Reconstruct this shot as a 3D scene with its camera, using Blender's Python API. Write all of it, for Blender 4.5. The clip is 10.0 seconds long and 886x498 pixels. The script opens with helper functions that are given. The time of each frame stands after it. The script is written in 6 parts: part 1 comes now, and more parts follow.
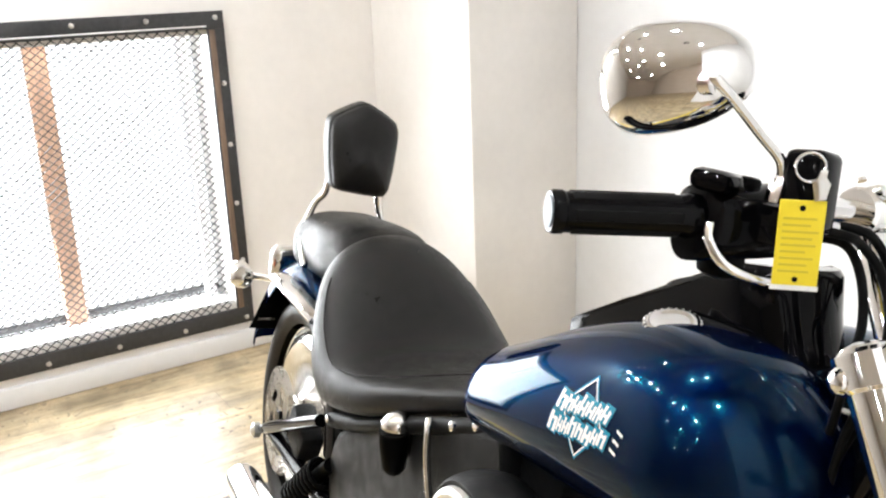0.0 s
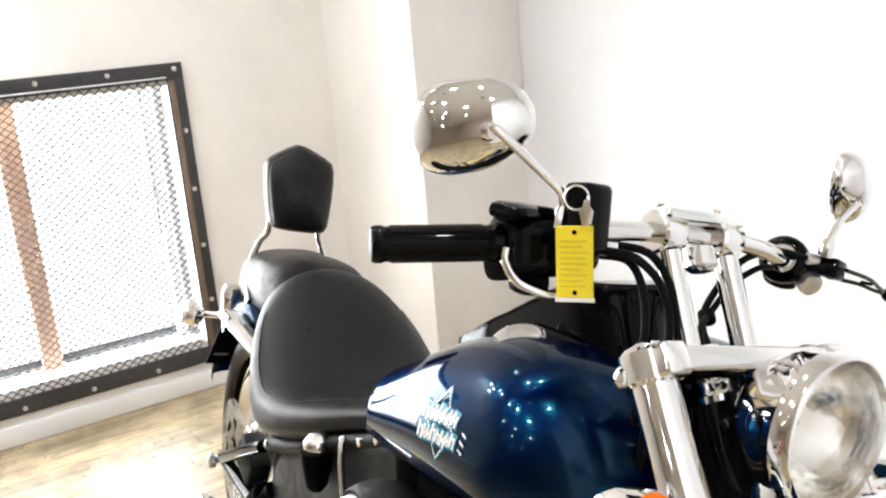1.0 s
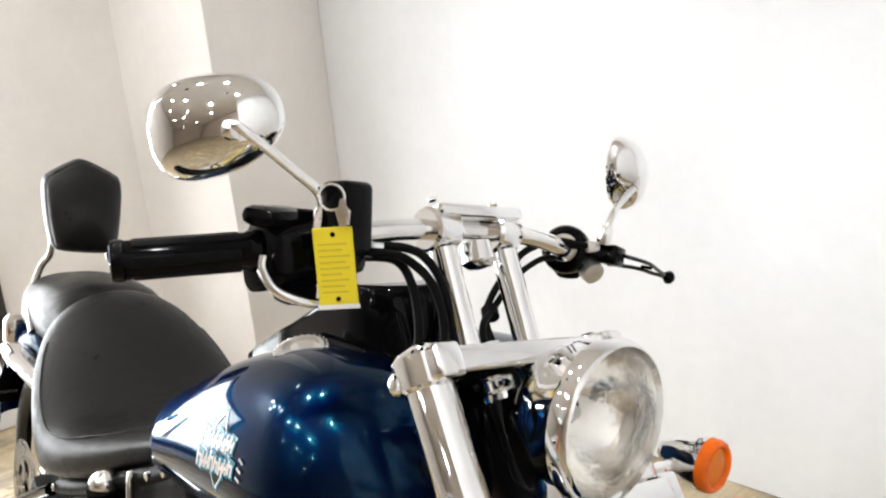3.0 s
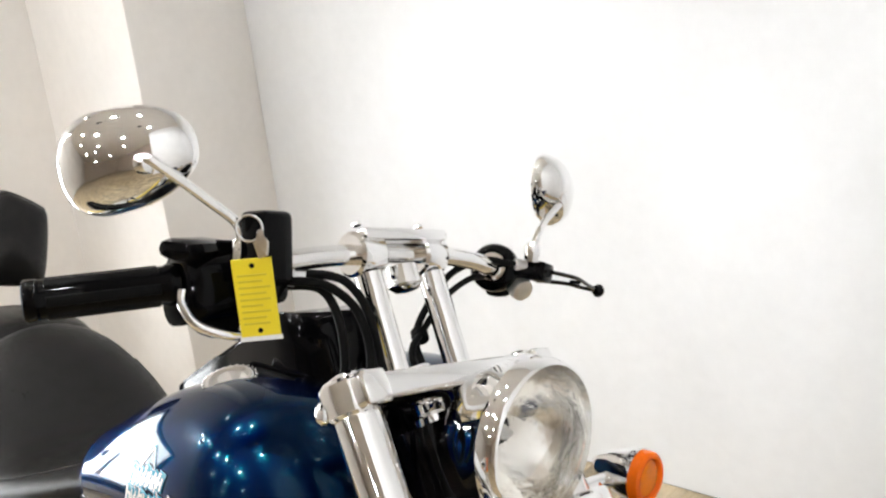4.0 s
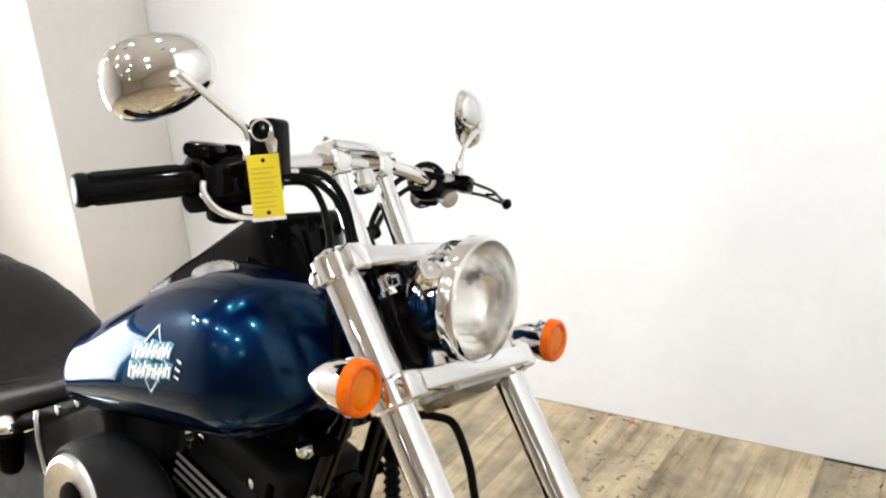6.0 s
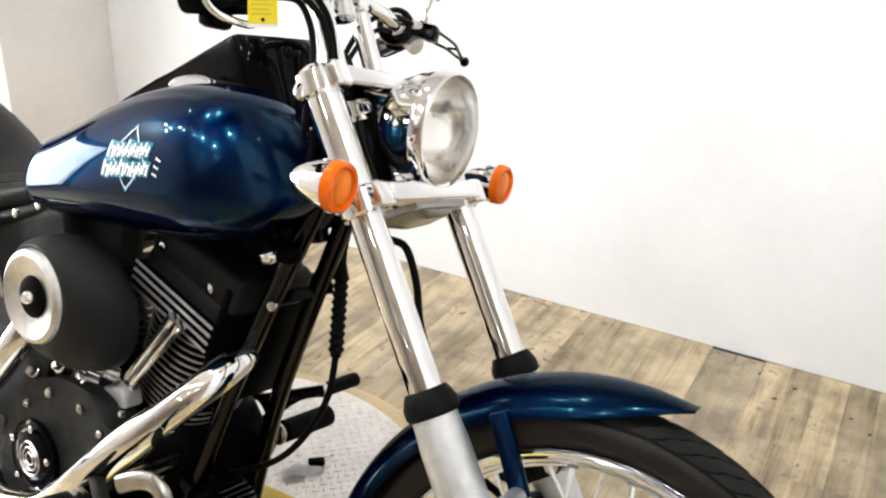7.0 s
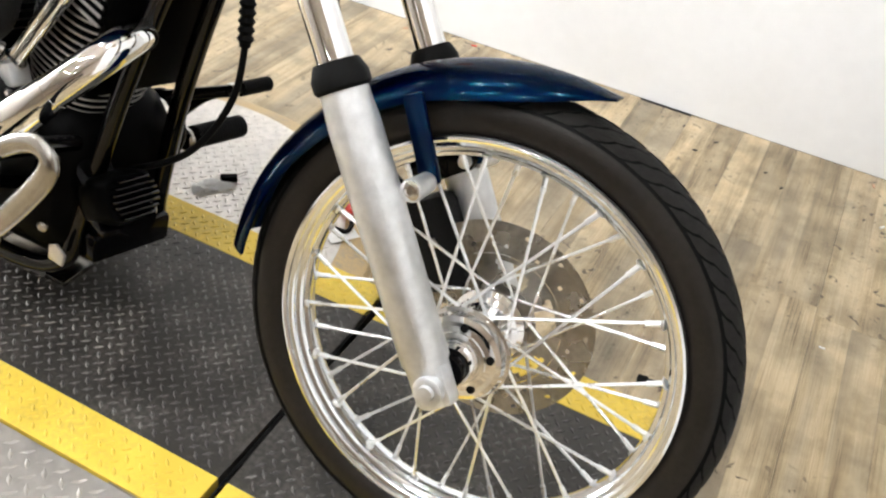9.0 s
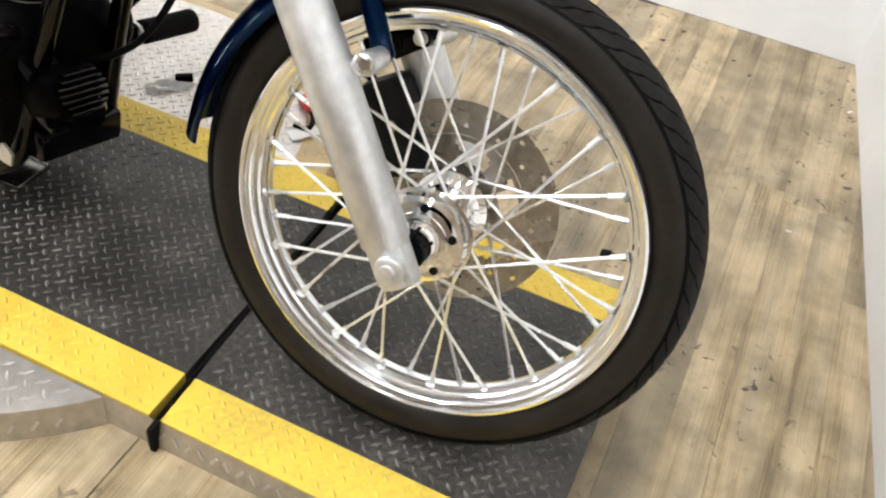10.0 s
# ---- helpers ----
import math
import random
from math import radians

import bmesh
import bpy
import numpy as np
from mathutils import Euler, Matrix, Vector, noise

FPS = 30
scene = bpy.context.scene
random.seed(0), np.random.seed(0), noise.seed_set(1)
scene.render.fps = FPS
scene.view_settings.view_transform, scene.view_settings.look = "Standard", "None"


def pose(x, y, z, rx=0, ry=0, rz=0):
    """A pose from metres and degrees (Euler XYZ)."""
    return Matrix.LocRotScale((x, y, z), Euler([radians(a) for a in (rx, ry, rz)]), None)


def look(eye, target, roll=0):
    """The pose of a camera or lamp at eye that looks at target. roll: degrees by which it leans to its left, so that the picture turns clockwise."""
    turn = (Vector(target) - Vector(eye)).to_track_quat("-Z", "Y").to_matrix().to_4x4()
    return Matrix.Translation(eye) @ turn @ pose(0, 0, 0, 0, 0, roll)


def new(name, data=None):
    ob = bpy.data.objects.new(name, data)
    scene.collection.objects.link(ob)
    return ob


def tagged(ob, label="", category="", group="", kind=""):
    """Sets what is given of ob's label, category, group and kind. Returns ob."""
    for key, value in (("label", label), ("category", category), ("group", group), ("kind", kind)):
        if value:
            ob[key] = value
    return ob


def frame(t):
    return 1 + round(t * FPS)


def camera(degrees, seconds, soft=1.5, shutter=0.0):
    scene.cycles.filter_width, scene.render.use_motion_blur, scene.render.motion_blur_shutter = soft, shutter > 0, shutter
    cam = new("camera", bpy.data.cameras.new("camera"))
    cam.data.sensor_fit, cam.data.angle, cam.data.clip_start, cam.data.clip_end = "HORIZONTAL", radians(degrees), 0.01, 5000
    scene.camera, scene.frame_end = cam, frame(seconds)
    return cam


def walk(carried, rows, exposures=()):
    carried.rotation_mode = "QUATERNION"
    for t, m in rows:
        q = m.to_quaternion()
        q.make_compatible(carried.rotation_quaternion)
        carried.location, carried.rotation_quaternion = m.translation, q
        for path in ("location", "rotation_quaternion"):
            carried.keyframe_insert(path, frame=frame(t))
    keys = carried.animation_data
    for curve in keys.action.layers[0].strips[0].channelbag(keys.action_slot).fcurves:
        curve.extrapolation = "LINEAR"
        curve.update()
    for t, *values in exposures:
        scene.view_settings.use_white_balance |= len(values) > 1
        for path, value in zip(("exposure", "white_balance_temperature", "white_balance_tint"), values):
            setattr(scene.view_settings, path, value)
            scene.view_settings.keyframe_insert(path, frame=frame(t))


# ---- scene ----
cam = camera(52.2, 10.0, soft=2.2)
PATH = [
    (0, (-0.03, -0.583, 1.363), (-1.643, 0.446, 0.778), -2.2),
    (0.5, (0.125, -0.557, 1.388), (-1.539, 0.424, 0.87), -3.8),
    (1, (0.153, -0.522, 1.388), (-1.472, 0.521, 0.868), -4.8),
    (1.5, (0.147, -0.488, 1.377), (-1.409, 0.65, 0.843), -5.4),
    (2, (0.145, -0.464, 1.366), (-1.353, 0.744, 0.821), -5.4),
    (2.5, (0.149, -0.45, 1.366), (-1.297, 0.821, 0.823), -5.5),
    (4, (0.165, -0.423, 1.373), (-1.147, 0.993, 0.85), -6.8),
    (4.5, (0.191, -0.417, 1.379), (-1.091, 1.03, 0.867), -8.0),
    (5, (0.201, -0.416, 1.378), (-1.052, 1.048, 0.842), -7.7),
    (5.2, (0.224, -0.438, 1.366), (-1.047, 1.018, 0.853), -8.9),
    (6.3, (0.239, -0.75, 1.374), (-0.747, 0.86, 0.714), -3.1),
    (6.5, (0.245, -0.783, 1.361), (-0.712, 0.837, 0.685), -1.7),
    (7, (0.237, -0.813, 1.316), (-0.625, 0.796, 0.5), 2.3),
    (7.5, (0.229, -0.805, 1.283), (-0.569, 0.771, 0.344), 4.1),
    (8, (0.234, -0.798, 1.245), (-0.485, 0.741, 0.19), 6.3),
    (8.5, (0.251, -0.796, 1.217), (-0.397, 0.711, 0.073), 7.8),
    (9, (0.262, -0.801, 1.192), (-0.317, 0.671, -0.031), 9.0),
    (9.5, (0.275, -0.804, 1.173), (-0.248, 0.632, -0.117), 9.1),
    (10, (0.288, -0.801, 1.149), (-0.175, 0.593, -0.207), 9.1),
]
EXPOSURES = [(0, 0.50), (1, 0.39), (2, 0.19), (4.5, 0.19), (6.5, 0.43), (8, 0.57), (10, 0.64)]
walk(cam, [(t, look(eye, target, roll)) for t, eye, target, roll in PATH], EXPOSURES)

# ---- light ----
world = bpy.data.worlds.new("world")
scene.world = world
world.use_nodes = True
wn, wl = world.node_tree.nodes, world.node_tree.links
sky = wn.new("ShaderNodeTexSky")
sky.sky_type, sky.sun_disc, sky.sun_elevation, sky.sun_rotation = "NISHITA", False, radians(40), radians(250)
wl.new(sky.outputs[0], wn["Background"].inputs[0])
wn["Background"].inputs[1].default_value = 0.15


def area_lamp(name, place, target, sx, sy, power, colour=(1, 1, 1)):
    data = bpy.data.lights.new(name, "AREA")
    data.shape, data.size, data.size_y, data.energy, data.color = "RECTANGLE", sx, sy, power, colour
    ob = new(name, data)
    ob.matrix_world = look(place, target)
    return ob


def spot_bulb(place, power, size=0.045):
    data = bpy.data.lights.new("bulb", "POINT")
    data.energy, data.shadow_soft_size, data.color = power, size, (0.97, 0.985, 1.0)
    ob = new("bulb", data)
    ob.location = place
    return ob


# daylight in the window's opening
area_lamp("window_daylight", (-3.30, -0.1, 0.68), (0, -0.1, 0.5), 1.1, 1.0, 46, (0.95, 0.98, 1.0))


# ceiling spots: place and watts
LAMPS = [(-2.98, -0.42, 2.15, 12.5), (-2.9, -0.6, 2.2, 12.5), (-2.98, -0.66, 2.06, 12.5), (-2.62, -0.66, 2.35, 12.5), (-2.4, -0.82, 2.4, 12.5), (-2.6, 0.22, 2.7, 6), (-1.7, -1.5, 2.9, 29.6), (-0.95, -1.5, 2.9, 45.9), (-0.05, -1.7, 2.9, 42.9), (-1.35, -0.2, 2.9, 32), (-0.9, 0.1, 2.9, 20), (0.2, -0.45, 2.9, 32), (-0.8, -4.2, 2.9, 16.7), (-0.8, -6.8, 2.9, 16.7), (-1.9, -2.9, 2.9, 14), (0.6, -2.9, 2.9, 14), (-0.6, -2.9, 2.9, 14), (-1.9, -5.4, 2.9, 10), (0.6, -5.4, 2.9, 10)]


# spots turned to the wall: place, aim, watts
WALL_SPOTS = [((-1.35, -0.55, 2.9), (-1.30, 1.6, 0.80), 118), ((-0.15, -0.55, 2.9), (-0.20, 1.6, 0.84), 118)]


def aimed_bulb(place, target, power):
    data = bpy.data.lights.new("spot_bulb", "SPOT")
    data.energy, data.shadow_soft_size, data.color = power, 0.03, (0.97, 0.985, 1.0)
    data.spot_size, data.spot_blend = radians(36), 1.0
    ob = new("spot_bulb", data)
    ob.matrix_world = look(place, target)
    return ob


# ---- materials ----
def mat(name, colour, rough=0.5, metal=0.0, grain=0.0, scale=40.0, wear=0.0, bump=0.0, bscale=200.0, coat=0.0, stretch=(1, 1, 1), vary=0.0, ior=1.5, spec=0.5):
    """colour with noise at two scales: grain (fine) and wear (coarse), a fine bump, and roughness that wanders."""
    m = bpy.data.materials.new(name)
    m.use_nodes = True
    n, l = m.node_tree.nodes, m.node_tree.links
    b = n["Principled BSDF"]
    b.inputs["Base Color"].default_value = (*colour, 1)
    b.inputs["Roughness"].default_value, b.inputs["Metallic"].default_value = rough, metal
    b.inputs["Coat Weight"].default_value, b.inputs["IOR"].default_value = coat, ior
    b.inputs["Coat Roughness"].default_value = 0.03
    b.inputs["Specular IOR Level"].default_value = spec
    co = n.new("ShaderNodeTexCoord")
    mp = n.new("ShaderNodeMapping")
    mp.inputs["Scale"].default_value = stretch
    l.new(co.outputs["Object"], mp.inputs[0])
    if grain or wear or vary:
        fine, wide = n.new("ShaderNodeTexNoise"), n.new("ShaderNodeTexNoise")
        fine.inputs["Scale"].default_value, fine.inputs["Detail"].default_value = scale, 6
        wide.inputs["Scale"].default_value, wide.inputs["Detail"].default_value = scale * 0.09, 4
        for t in (fine, wide):
            l.new(mp.outputs[0], t.inputs["Vector"])
        a = n.new("ShaderNodeMapRange")
        a.inputs[1].default_value, a.inputs[2].default_value = 0.3, 0.7
        a.inputs[3].default_value, a.inputs[4].default_value = 1 - grain, 1 + grain
        l.new(fine.outputs[0], a.inputs[0])
        c = n.new("ShaderNodeMapRange")
        c.inputs[1].default_value, c.inputs[2].default_value = 0.3, 0.7
        c.inputs[3].default_value, c.inputs[4].default_value = 1 - wear, 1 + wear
        l.new(wide.outputs[0], c.inputs[0])
        mul = n.new("ShaderNodeMath")
        mul.operation = "MULTIPLY"
        l.new(a.outputs[0], mul.inputs[0]), l.new(c.outputs[0], mul.inputs[1])
        last = mul.outputs[0]
        if vary:
            oi, vr, m2 = n.new("ShaderNodeObjectInfo"), n.new("ShaderNodeMapRange"), n.new("ShaderNodeMath")
            vr.inputs[3].default_value, vr.inputs[4].default_value = 1 - vary, 1 + vary
            m2.operation = "MULTIPLY"
            l.new(oi.outputs["Random"], vr.inputs[0])
            l.new(last, m2.inputs[0]), l.new(vr.outputs[0], m2.inputs[1])
            last = m2.outputs[0]
        vm = n.new("ShaderNodeVectorMath")
        vm.operation = "SCALE"
        vm.inputs[0].default_value = colour
        l.new(last, vm.inputs["Scale"])
        l.new(vm.outputs[0], b.inputs["Base Color"])
        rr = n.new("ShaderNodeMapRange")
        rr.inputs[1].default_value, rr.inputs[2].default_value = 0.3, 0.7
        rr.inputs[3].default_value, rr.inputs[4].default_value = rough * 0.8, min(1, rough * 1.25)
        l.new(wide.outputs[0], rr.inputs[0])
        l.new(rr.outputs[0], b.inputs["Roughness"])
    if bump:
        t, bp = n.new("ShaderNodeTexNoise"), n.new("ShaderNodeBump")
        t.inputs["Scale"].default_value, t.inputs["Detail"].default_value = bscale, 4
        bp.inputs["Strength"].default_value, bp.inputs["Distance"].default_value = bump, 0.002
        l.new(mp.outputs[0], t.inputs["Vector"])
        l.new(t.outputs[0], bp.inputs["Height"])
        l.new(bp.outputs[0], b.inputs["Normal"])
    return m


WALL = mat("wall_paint", (0.808, 0.812, 0.820), 0.6, grain=0.015, scale=30, wear=0.035, bump=0.15, bscale=90)
# warmer than WALL: warm light on the window wall and column is put into the colour
WARMWALL = mat("warm_lit_wall_paint", (0.845, 0.816, 0.784), 0.6, grain=0.015, scale=30, wear=0.05, bump=0.15, bscale=90)
CEIL = mat("ceiling_paint", (0.80, 0.765, 0.72), 0.8, grain=0.03, wear=0.03)
CHROME = mat("chrome", (0.88, 0.88, 0.88), 0.055, 1.0, grain=0.01, scale=60, wear=0.03)
RIMCHROME = mat("dusty_chrome", (0.88, 0.91, 0.945), 0.13, 1.0, grain=0.05, scale=160, wear=0.06)
SPOKE = mat("plated_spoke", (0.86, 0.88, 0.90), 0.28, 1.0, grain=0.06, scale=120, wear=0.10)
POLISHED = mat("polished_aluminium", (0.78, 0.77, 0.75), 0.2, 1.0, grain=0.03, scale=90, wear=0.05)
PEDALMETAL = mat("dull_pedal_metal", (0.38, 0.365, 0.345), 0.24, 1.0, grain=0.10, scale=90, wear=0.15)
CAST = mat("cast_aluminium", (0.685, 0.70, 0.715), 0.40, 0.9, grain=0.10, scale=70, wear=0.10, bump=0.35, bscale=220)
DISCSTEEL = mat("brake_disc_steel", (0.54, 0.515, 0.475), 0.26, 1.0, grain=0.12, scale=160, wear=0.15, stretch=(1, 1, 1))
STEEL = mat("zinc_steel", (0.66, 0.65, 0.63), 0.3, 1.0, grain=0.05, scale=100, wear=0.06)
BLACKGLOSS = mat("black_gloss_paint", (0.0018, 0.0018, 0.0022), 0.06, spec=0.10)
FRAMEGLOSS = mat("black_frame_enamel", (0.0018, 0.0018, 0.002), 0.10, spec=0.30)
WRINKLE = mat("black_wrinkle_paint", (0.0070, 0.0070, 0.0073), 0.46, grain=0.15, scale=300, wear=0.15, bump=0.6, bscale=900, spec=0.15)
FINEDGE = mat("machined_fin_edge", (0.36, 0.355, 0.345), 0.45, 0.6, grain=0.15, scale=200, wear=0.15)
BRUSHED = mat("brushed_aluminium", (0.74, 0.73, 0.71), 0.33, 1.0, grain=0.10, scale=90, wear=0.10, bump=0.25, bscale=260)
# black plastic; on the lower engine parts it also puts their shade into the colour
BLACKPLASTICSHADE = mat("black_plastic_and_shade", (0.0018, 0.0018, 0.0018), 0.36, grain=0.15, scale=200, wear=0.2, bump=0.1, bscale=700, spec=0.02)
RUBBER = mat("black_rubber", (0.004, 0.004, 0.004), 0.55, grain=0.15, scale=150, wear=0.2, bump=0.15, bscale=500, spec=0.08)
GRIPEND = mat("grip_end_paint", (0.17, 0.20, 0.24), 0.5, 0.0, grain=0.2, scale=200, wear=0.2)
# paler than the sidewall: the grey sheen on the tread is put into the colour
TREAD = mat("tread_rubber_sheen", (0.026, 0.0245, 0.023), 0.5, grain=0.18, scale=120, wear=0.2, bump=0.2, bscale=400, spec=0.2)
TYRE = mat("tyre_rubber", (0.0135, 0.0110, 0.0092), 0.45, grain=0.18, scale=120, wear=0.3, bump=0.2, bscale=400, spec=0.25)
VINYL = mat("seat_vinyl", (0.0105, 0.0100, 0.0096), 0.34, grain=0.12, scale=500, wear=0.2, bump=0.35, bscale=1400, spec=0.19)
AMBER = mat("amber_lens", (1.0, 0.165, 0.001), 0.10, coat=0.0, grain=0.14, scale=60, wear=0.16, spec=0.25)
AMBERDEEP = mat("deep_amber_lens", (1.0, 0.25, 0.001), 0.10, grain=0.1, scale=60, wear=0.1, spec=0.25)
for lens in (AMBER, AMBERDEEP):
    lens.node_tree.nodes["Principled BSDF"].inputs["Transmission Weight"].default_value = 0.15
YELLOWTAG = mat("yellow_card", (0.85, 0.68, 0.03), 0.4, grain=0.03, wear=0.04)
INK = mat("tag_ink", (0.66, 0.52, 0.03), 0.5)
GLASSY = mat("mirror_glass", (0.9, 0.9, 0.9), 0.02, 1.0)
WOODPOST = mat("red_brown_timber", (0.60, 0.36, 0.24), 0.6, grain=0.2, scale=25, wear=0.2, stretch=(6, 6, 0.6))
DARKTIMBER = mat("dark_timber", (0.17, 0.115, 0.080), 0.6, grain=0.3, scale=25, wear=0.3, stretch=(6, 6, 0.6))
REDPLASTIC = mat("red_plastic", (0.6, 0.04, 0.03), 0.35, grain=0.04)
PAPER = mat("white_paper", (0.88, 0.88, 0.87), 0.20, grain=0.05)
BADGEWHITE = mat("badge_white", (0.85, 0.85, 0.82), 0.25)
BADGETEAL = mat("badge_teal", (0.015, 0.22, 0.33), 0.25)


def blue_paint():
    """Navy paint: a dark base, blue metal flakes that glow round the lamps, and a clear coat."""
    m = mat("blue_metallic_paint", (0.0002, 0.0009, 0.006), 0.5, coat=1.0, spec=0.0)
    n, l = m.node_tree.nodes, m.node_tree.links
    b = n["Principled BSDF"]
    b.inputs["Coat IOR"].default_value = 1.22
    v = n.new("ShaderNodeTexVoronoi")
    v.inputs["Scale"].default_value = 2500
    r = n.new("ShaderNodeValToRGB")
    r.color_ramp.elements[0].color = (0.0, 0.0006, 0.002, 1)
    r.color_ramp.elements[1].color = (0.0001, 0.029, 0.029, 1)
    l.new(v.outputs["Color"], r.inputs[0])
    g, add = n.new("ShaderNodeBsdfGlossy"), n.new("ShaderNodeAddShader")
    g.inputs["Roughness"].default_value = 0.20
    deep, two = n.new("ShaderNodeBsdfGlossy"), n.new("ShaderNodeAddShader")
    deep.inputs["Color"].default_value, deep.inputs["Roughness"].default_value = (0.0, 0.0003, 0.027, 1), 0.34
    l.new(r.outputs[0], g.inputs["Color"])
    l.new(b.outputs[0], add.inputs[0]), l.new(g.outputs[0], add.inputs[1])
    l.new(add.outputs[0], two.inputs[0]), l.new(deep.outputs[0], two.inputs[1])
    l.new(two.outputs[0], n["Material Output"].inputs[0])
    return m


BLUE = blue_paint()


def worn_metal(name, base, worn, rough):
    """Painted tread plate: base colour with scuffs that show the worn colour."""
    m = mat(name, base, rough, 0.0)
    n, l = m.node_tree.nodes, m.node_tree.links
    b = n["Principled BSDF"]
    co = n.new("ShaderNodeTexCoord")
    a, c = n.new("ShaderNodeTexNoise"), n.new("ShaderNodeTexNoise")
    a.inputs["Scale"].default_value, a.inputs["Detail"].default_value = 120, 8
    c.inputs["Scale"].default_value, c.inputs["Detail"].default_value = 9, 6
    for t in (a, c):
        l.new(co.outputs["Object"], t.inputs["Vector"])
    ad = n.new("ShaderNodeMath")
    ad.operation = "MULTIPLY"
    l.new(a.outputs[0], ad.inputs[0]), l.new(c.outputs[0], ad.inputs[1])
    r = n.new("ShaderNodeValToRGB")
    r.color_ramp.elements[0].position, r.color_ramp.elements[1].position = 0.22, 0.42
    r.color_ramp.elements[0].color, r.color_ramp.elements[1].color = (*base, 1), (*worn, 1)
    l.new(ad.outputs[0], r.inputs[0])
    l.new(r.outputs[0], b.inputs["Base Color"])
    return m


PLATEBLACK = worn_metal("black_tread_plate", (0.0305, 0.0275, 0.0245), (0.090, 0.082, 0.073), 0.42)
# worn lugs, paler than the plate: their highlights are partly put into the colour
LUGBLACK = worn_metal("worn_highlit_tread_lug", (0.055, 0.053, 0.051), (0.24, 0.232, 0.22), 0.30)
PLATEYELLOW = worn_metal("yellow_tread_plate", (0.78, 0.565, 0.075), (0.60, 0.44, 0.08), 0.40)
PLATESILVER = mat("silver_tread_plate", (0.64, 0.615, 0.585), 0.40, 0.8, grain=0.10, scale=60, wear=0.22)
FRAMEDARK = mat("dark_steel_frame", (0.045, 0.045, 0.047), 0.45, 0.3, grain=0.15, scale=60, wear=0.25)
MESHDARK = mat("dark_wire", (0.03, 0.03, 0.03), 0.5, 0.4)


def wood_floor():
    m = mat("plank_wood", (0.4, 0.3, 0.18), 0.34)
    n, l = m.node_tree.nodes, m.node_tree.links
    b = n["Principled BSDF"]
    co, mp, oi = n.new("ShaderNodeTexCoord"), n.new("ShaderNodeMapping"), n.new("ShaderNodeObjectInfo")
    mp.inputs["Scale"].default_value = (9.5, 1.1, 9.5)
    l.new(co.outputs["Object"], mp.inputs[0])
    # two printed strips on each plank, each with a shade of its own
    sep, step, seed, wn_ = n.new("ShaderNodeSeparateXYZ"), n.new("ShaderNodeMath"), n.new("ShaderNodeCombineXYZ"), n.new("ShaderNodeTexWhiteNoise")
    step.operation = "SIGN"
    l.new(co.outputs["Object"], sep.inputs[0]), l.new(sep.outputs[0], step.inputs[0])
    l.new(step.outputs[0], seed.inputs[0]), l.new(oi.outputs["Random"], seed.inputs[1])
    l.new(seed.outputs[0], wn_.inputs["Vector"])
    off = n.new("ShaderNodeVectorMath")
    off.operation = "SCALE"
    off.inputs[0].default_value = (37, 91, 13)
    l.new(wn_.outputs["Value"], off.inputs["Scale"])
    add = n.new("ShaderNodeVectorMath")
    l.new(mp.outputs[0], add.inputs[0]), l.new(off.outputs[0], add.inputs[1])
    g, k = n.new("ShaderNodeTexNoise"), n.new("ShaderNodeTexNoise")
    g.inputs["Scale"].default_value, g.inputs["Detail"].default_value, g.inputs["Distortion"].default_value = 2.6, 8, 0.35
    k.inputs["Scale"].default_value, k.inputs["Detail"].default_value = 1.0, 4
    l.new(add.outputs[0], g.inputs["Vector"]), l.new(add.outputs[0], k.inputs["Vector"])
    # fine straight grain
    fm, fine = n.new("ShaderNodeMapping"), n.new("ShaderNodeTexNoise")
    fm.inputs["Scale"].default_value = (26, 0.7, 26)
    fine.inputs["Scale"].default_value, fine.inputs["Detail"].default_value = 6.0, 5
    l.new(add.outputs[0], fm.inputs[0]), l.new(fm.outputs[0], fine.inputs["Vector"])
    mixg = n.new("ShaderNodeMix")
    mixg.inputs["Factor"].default_value = 0.5
    l.new(g.outputs[0], mixg.inputs["A"]), l.new(fine.outputs[0], mixg.inputs["B"])
    r = n.new("ShaderNodeValToRGB")
    e = r.color_ramp.elements
    e[0].position, e[0].color = 0.36, (0.150, 0.108, 0.060, 1)
    e[1].position, e[1].color = 0.64, (0.63, 0.522, 0.352, 1)
    x = e.new(0.46)
    x.color = (0.445, 0.342, 0.200, 1)
    l.new(mixg.outputs["Result"], r.inputs[0])
    grey = n.new("ShaderNodeMix")
    grey.data_type = "RGBA"
    grey.inputs["B"].default_value = (0.300, 0.255, 0.185, 1)
    kr = n.new("ShaderNodeMapRange")
    kr.inputs[1].default_value, kr.inputs[2].default_value, kr.inputs[4].default_value = 0.50, 0.66, 0.60
    l.new(k.outputs[0], kr.inputs[0])
    l.new(kr.outputs[0], grey.inputs["Factor"]), l.new(r.outputs[0], grey.inputs["A"])
    vr, vm = n.new("ShaderNodeMapRange"), n.new("ShaderNodeVectorMath")
    vr.inputs[3].default_value, vr.inputs[4].default_value = 0.76, 1.10
    vm.operation = "SCALE"
    l.new(wn_.outputs["Value"], vr.inputs[0])
    l.new(grey.outputs["Result"], vm.inputs[0]), l.new(vr.outputs[0], vm.inputs["Scale"])
    # cloudy wear across the boards
    geo, cloud, cr, worn = n.new("ShaderNodeNewGeometry"), n.new("ShaderNodeTexNoise"), n.new("ShaderNodeMapRange"), n.new("ShaderNodeVectorMath")
    cloud.inputs["Scale"].default_value, cloud.inputs["Detail"].default_value, cloud.inputs["Roughness"].default_value = 7.0, 7, 0.62
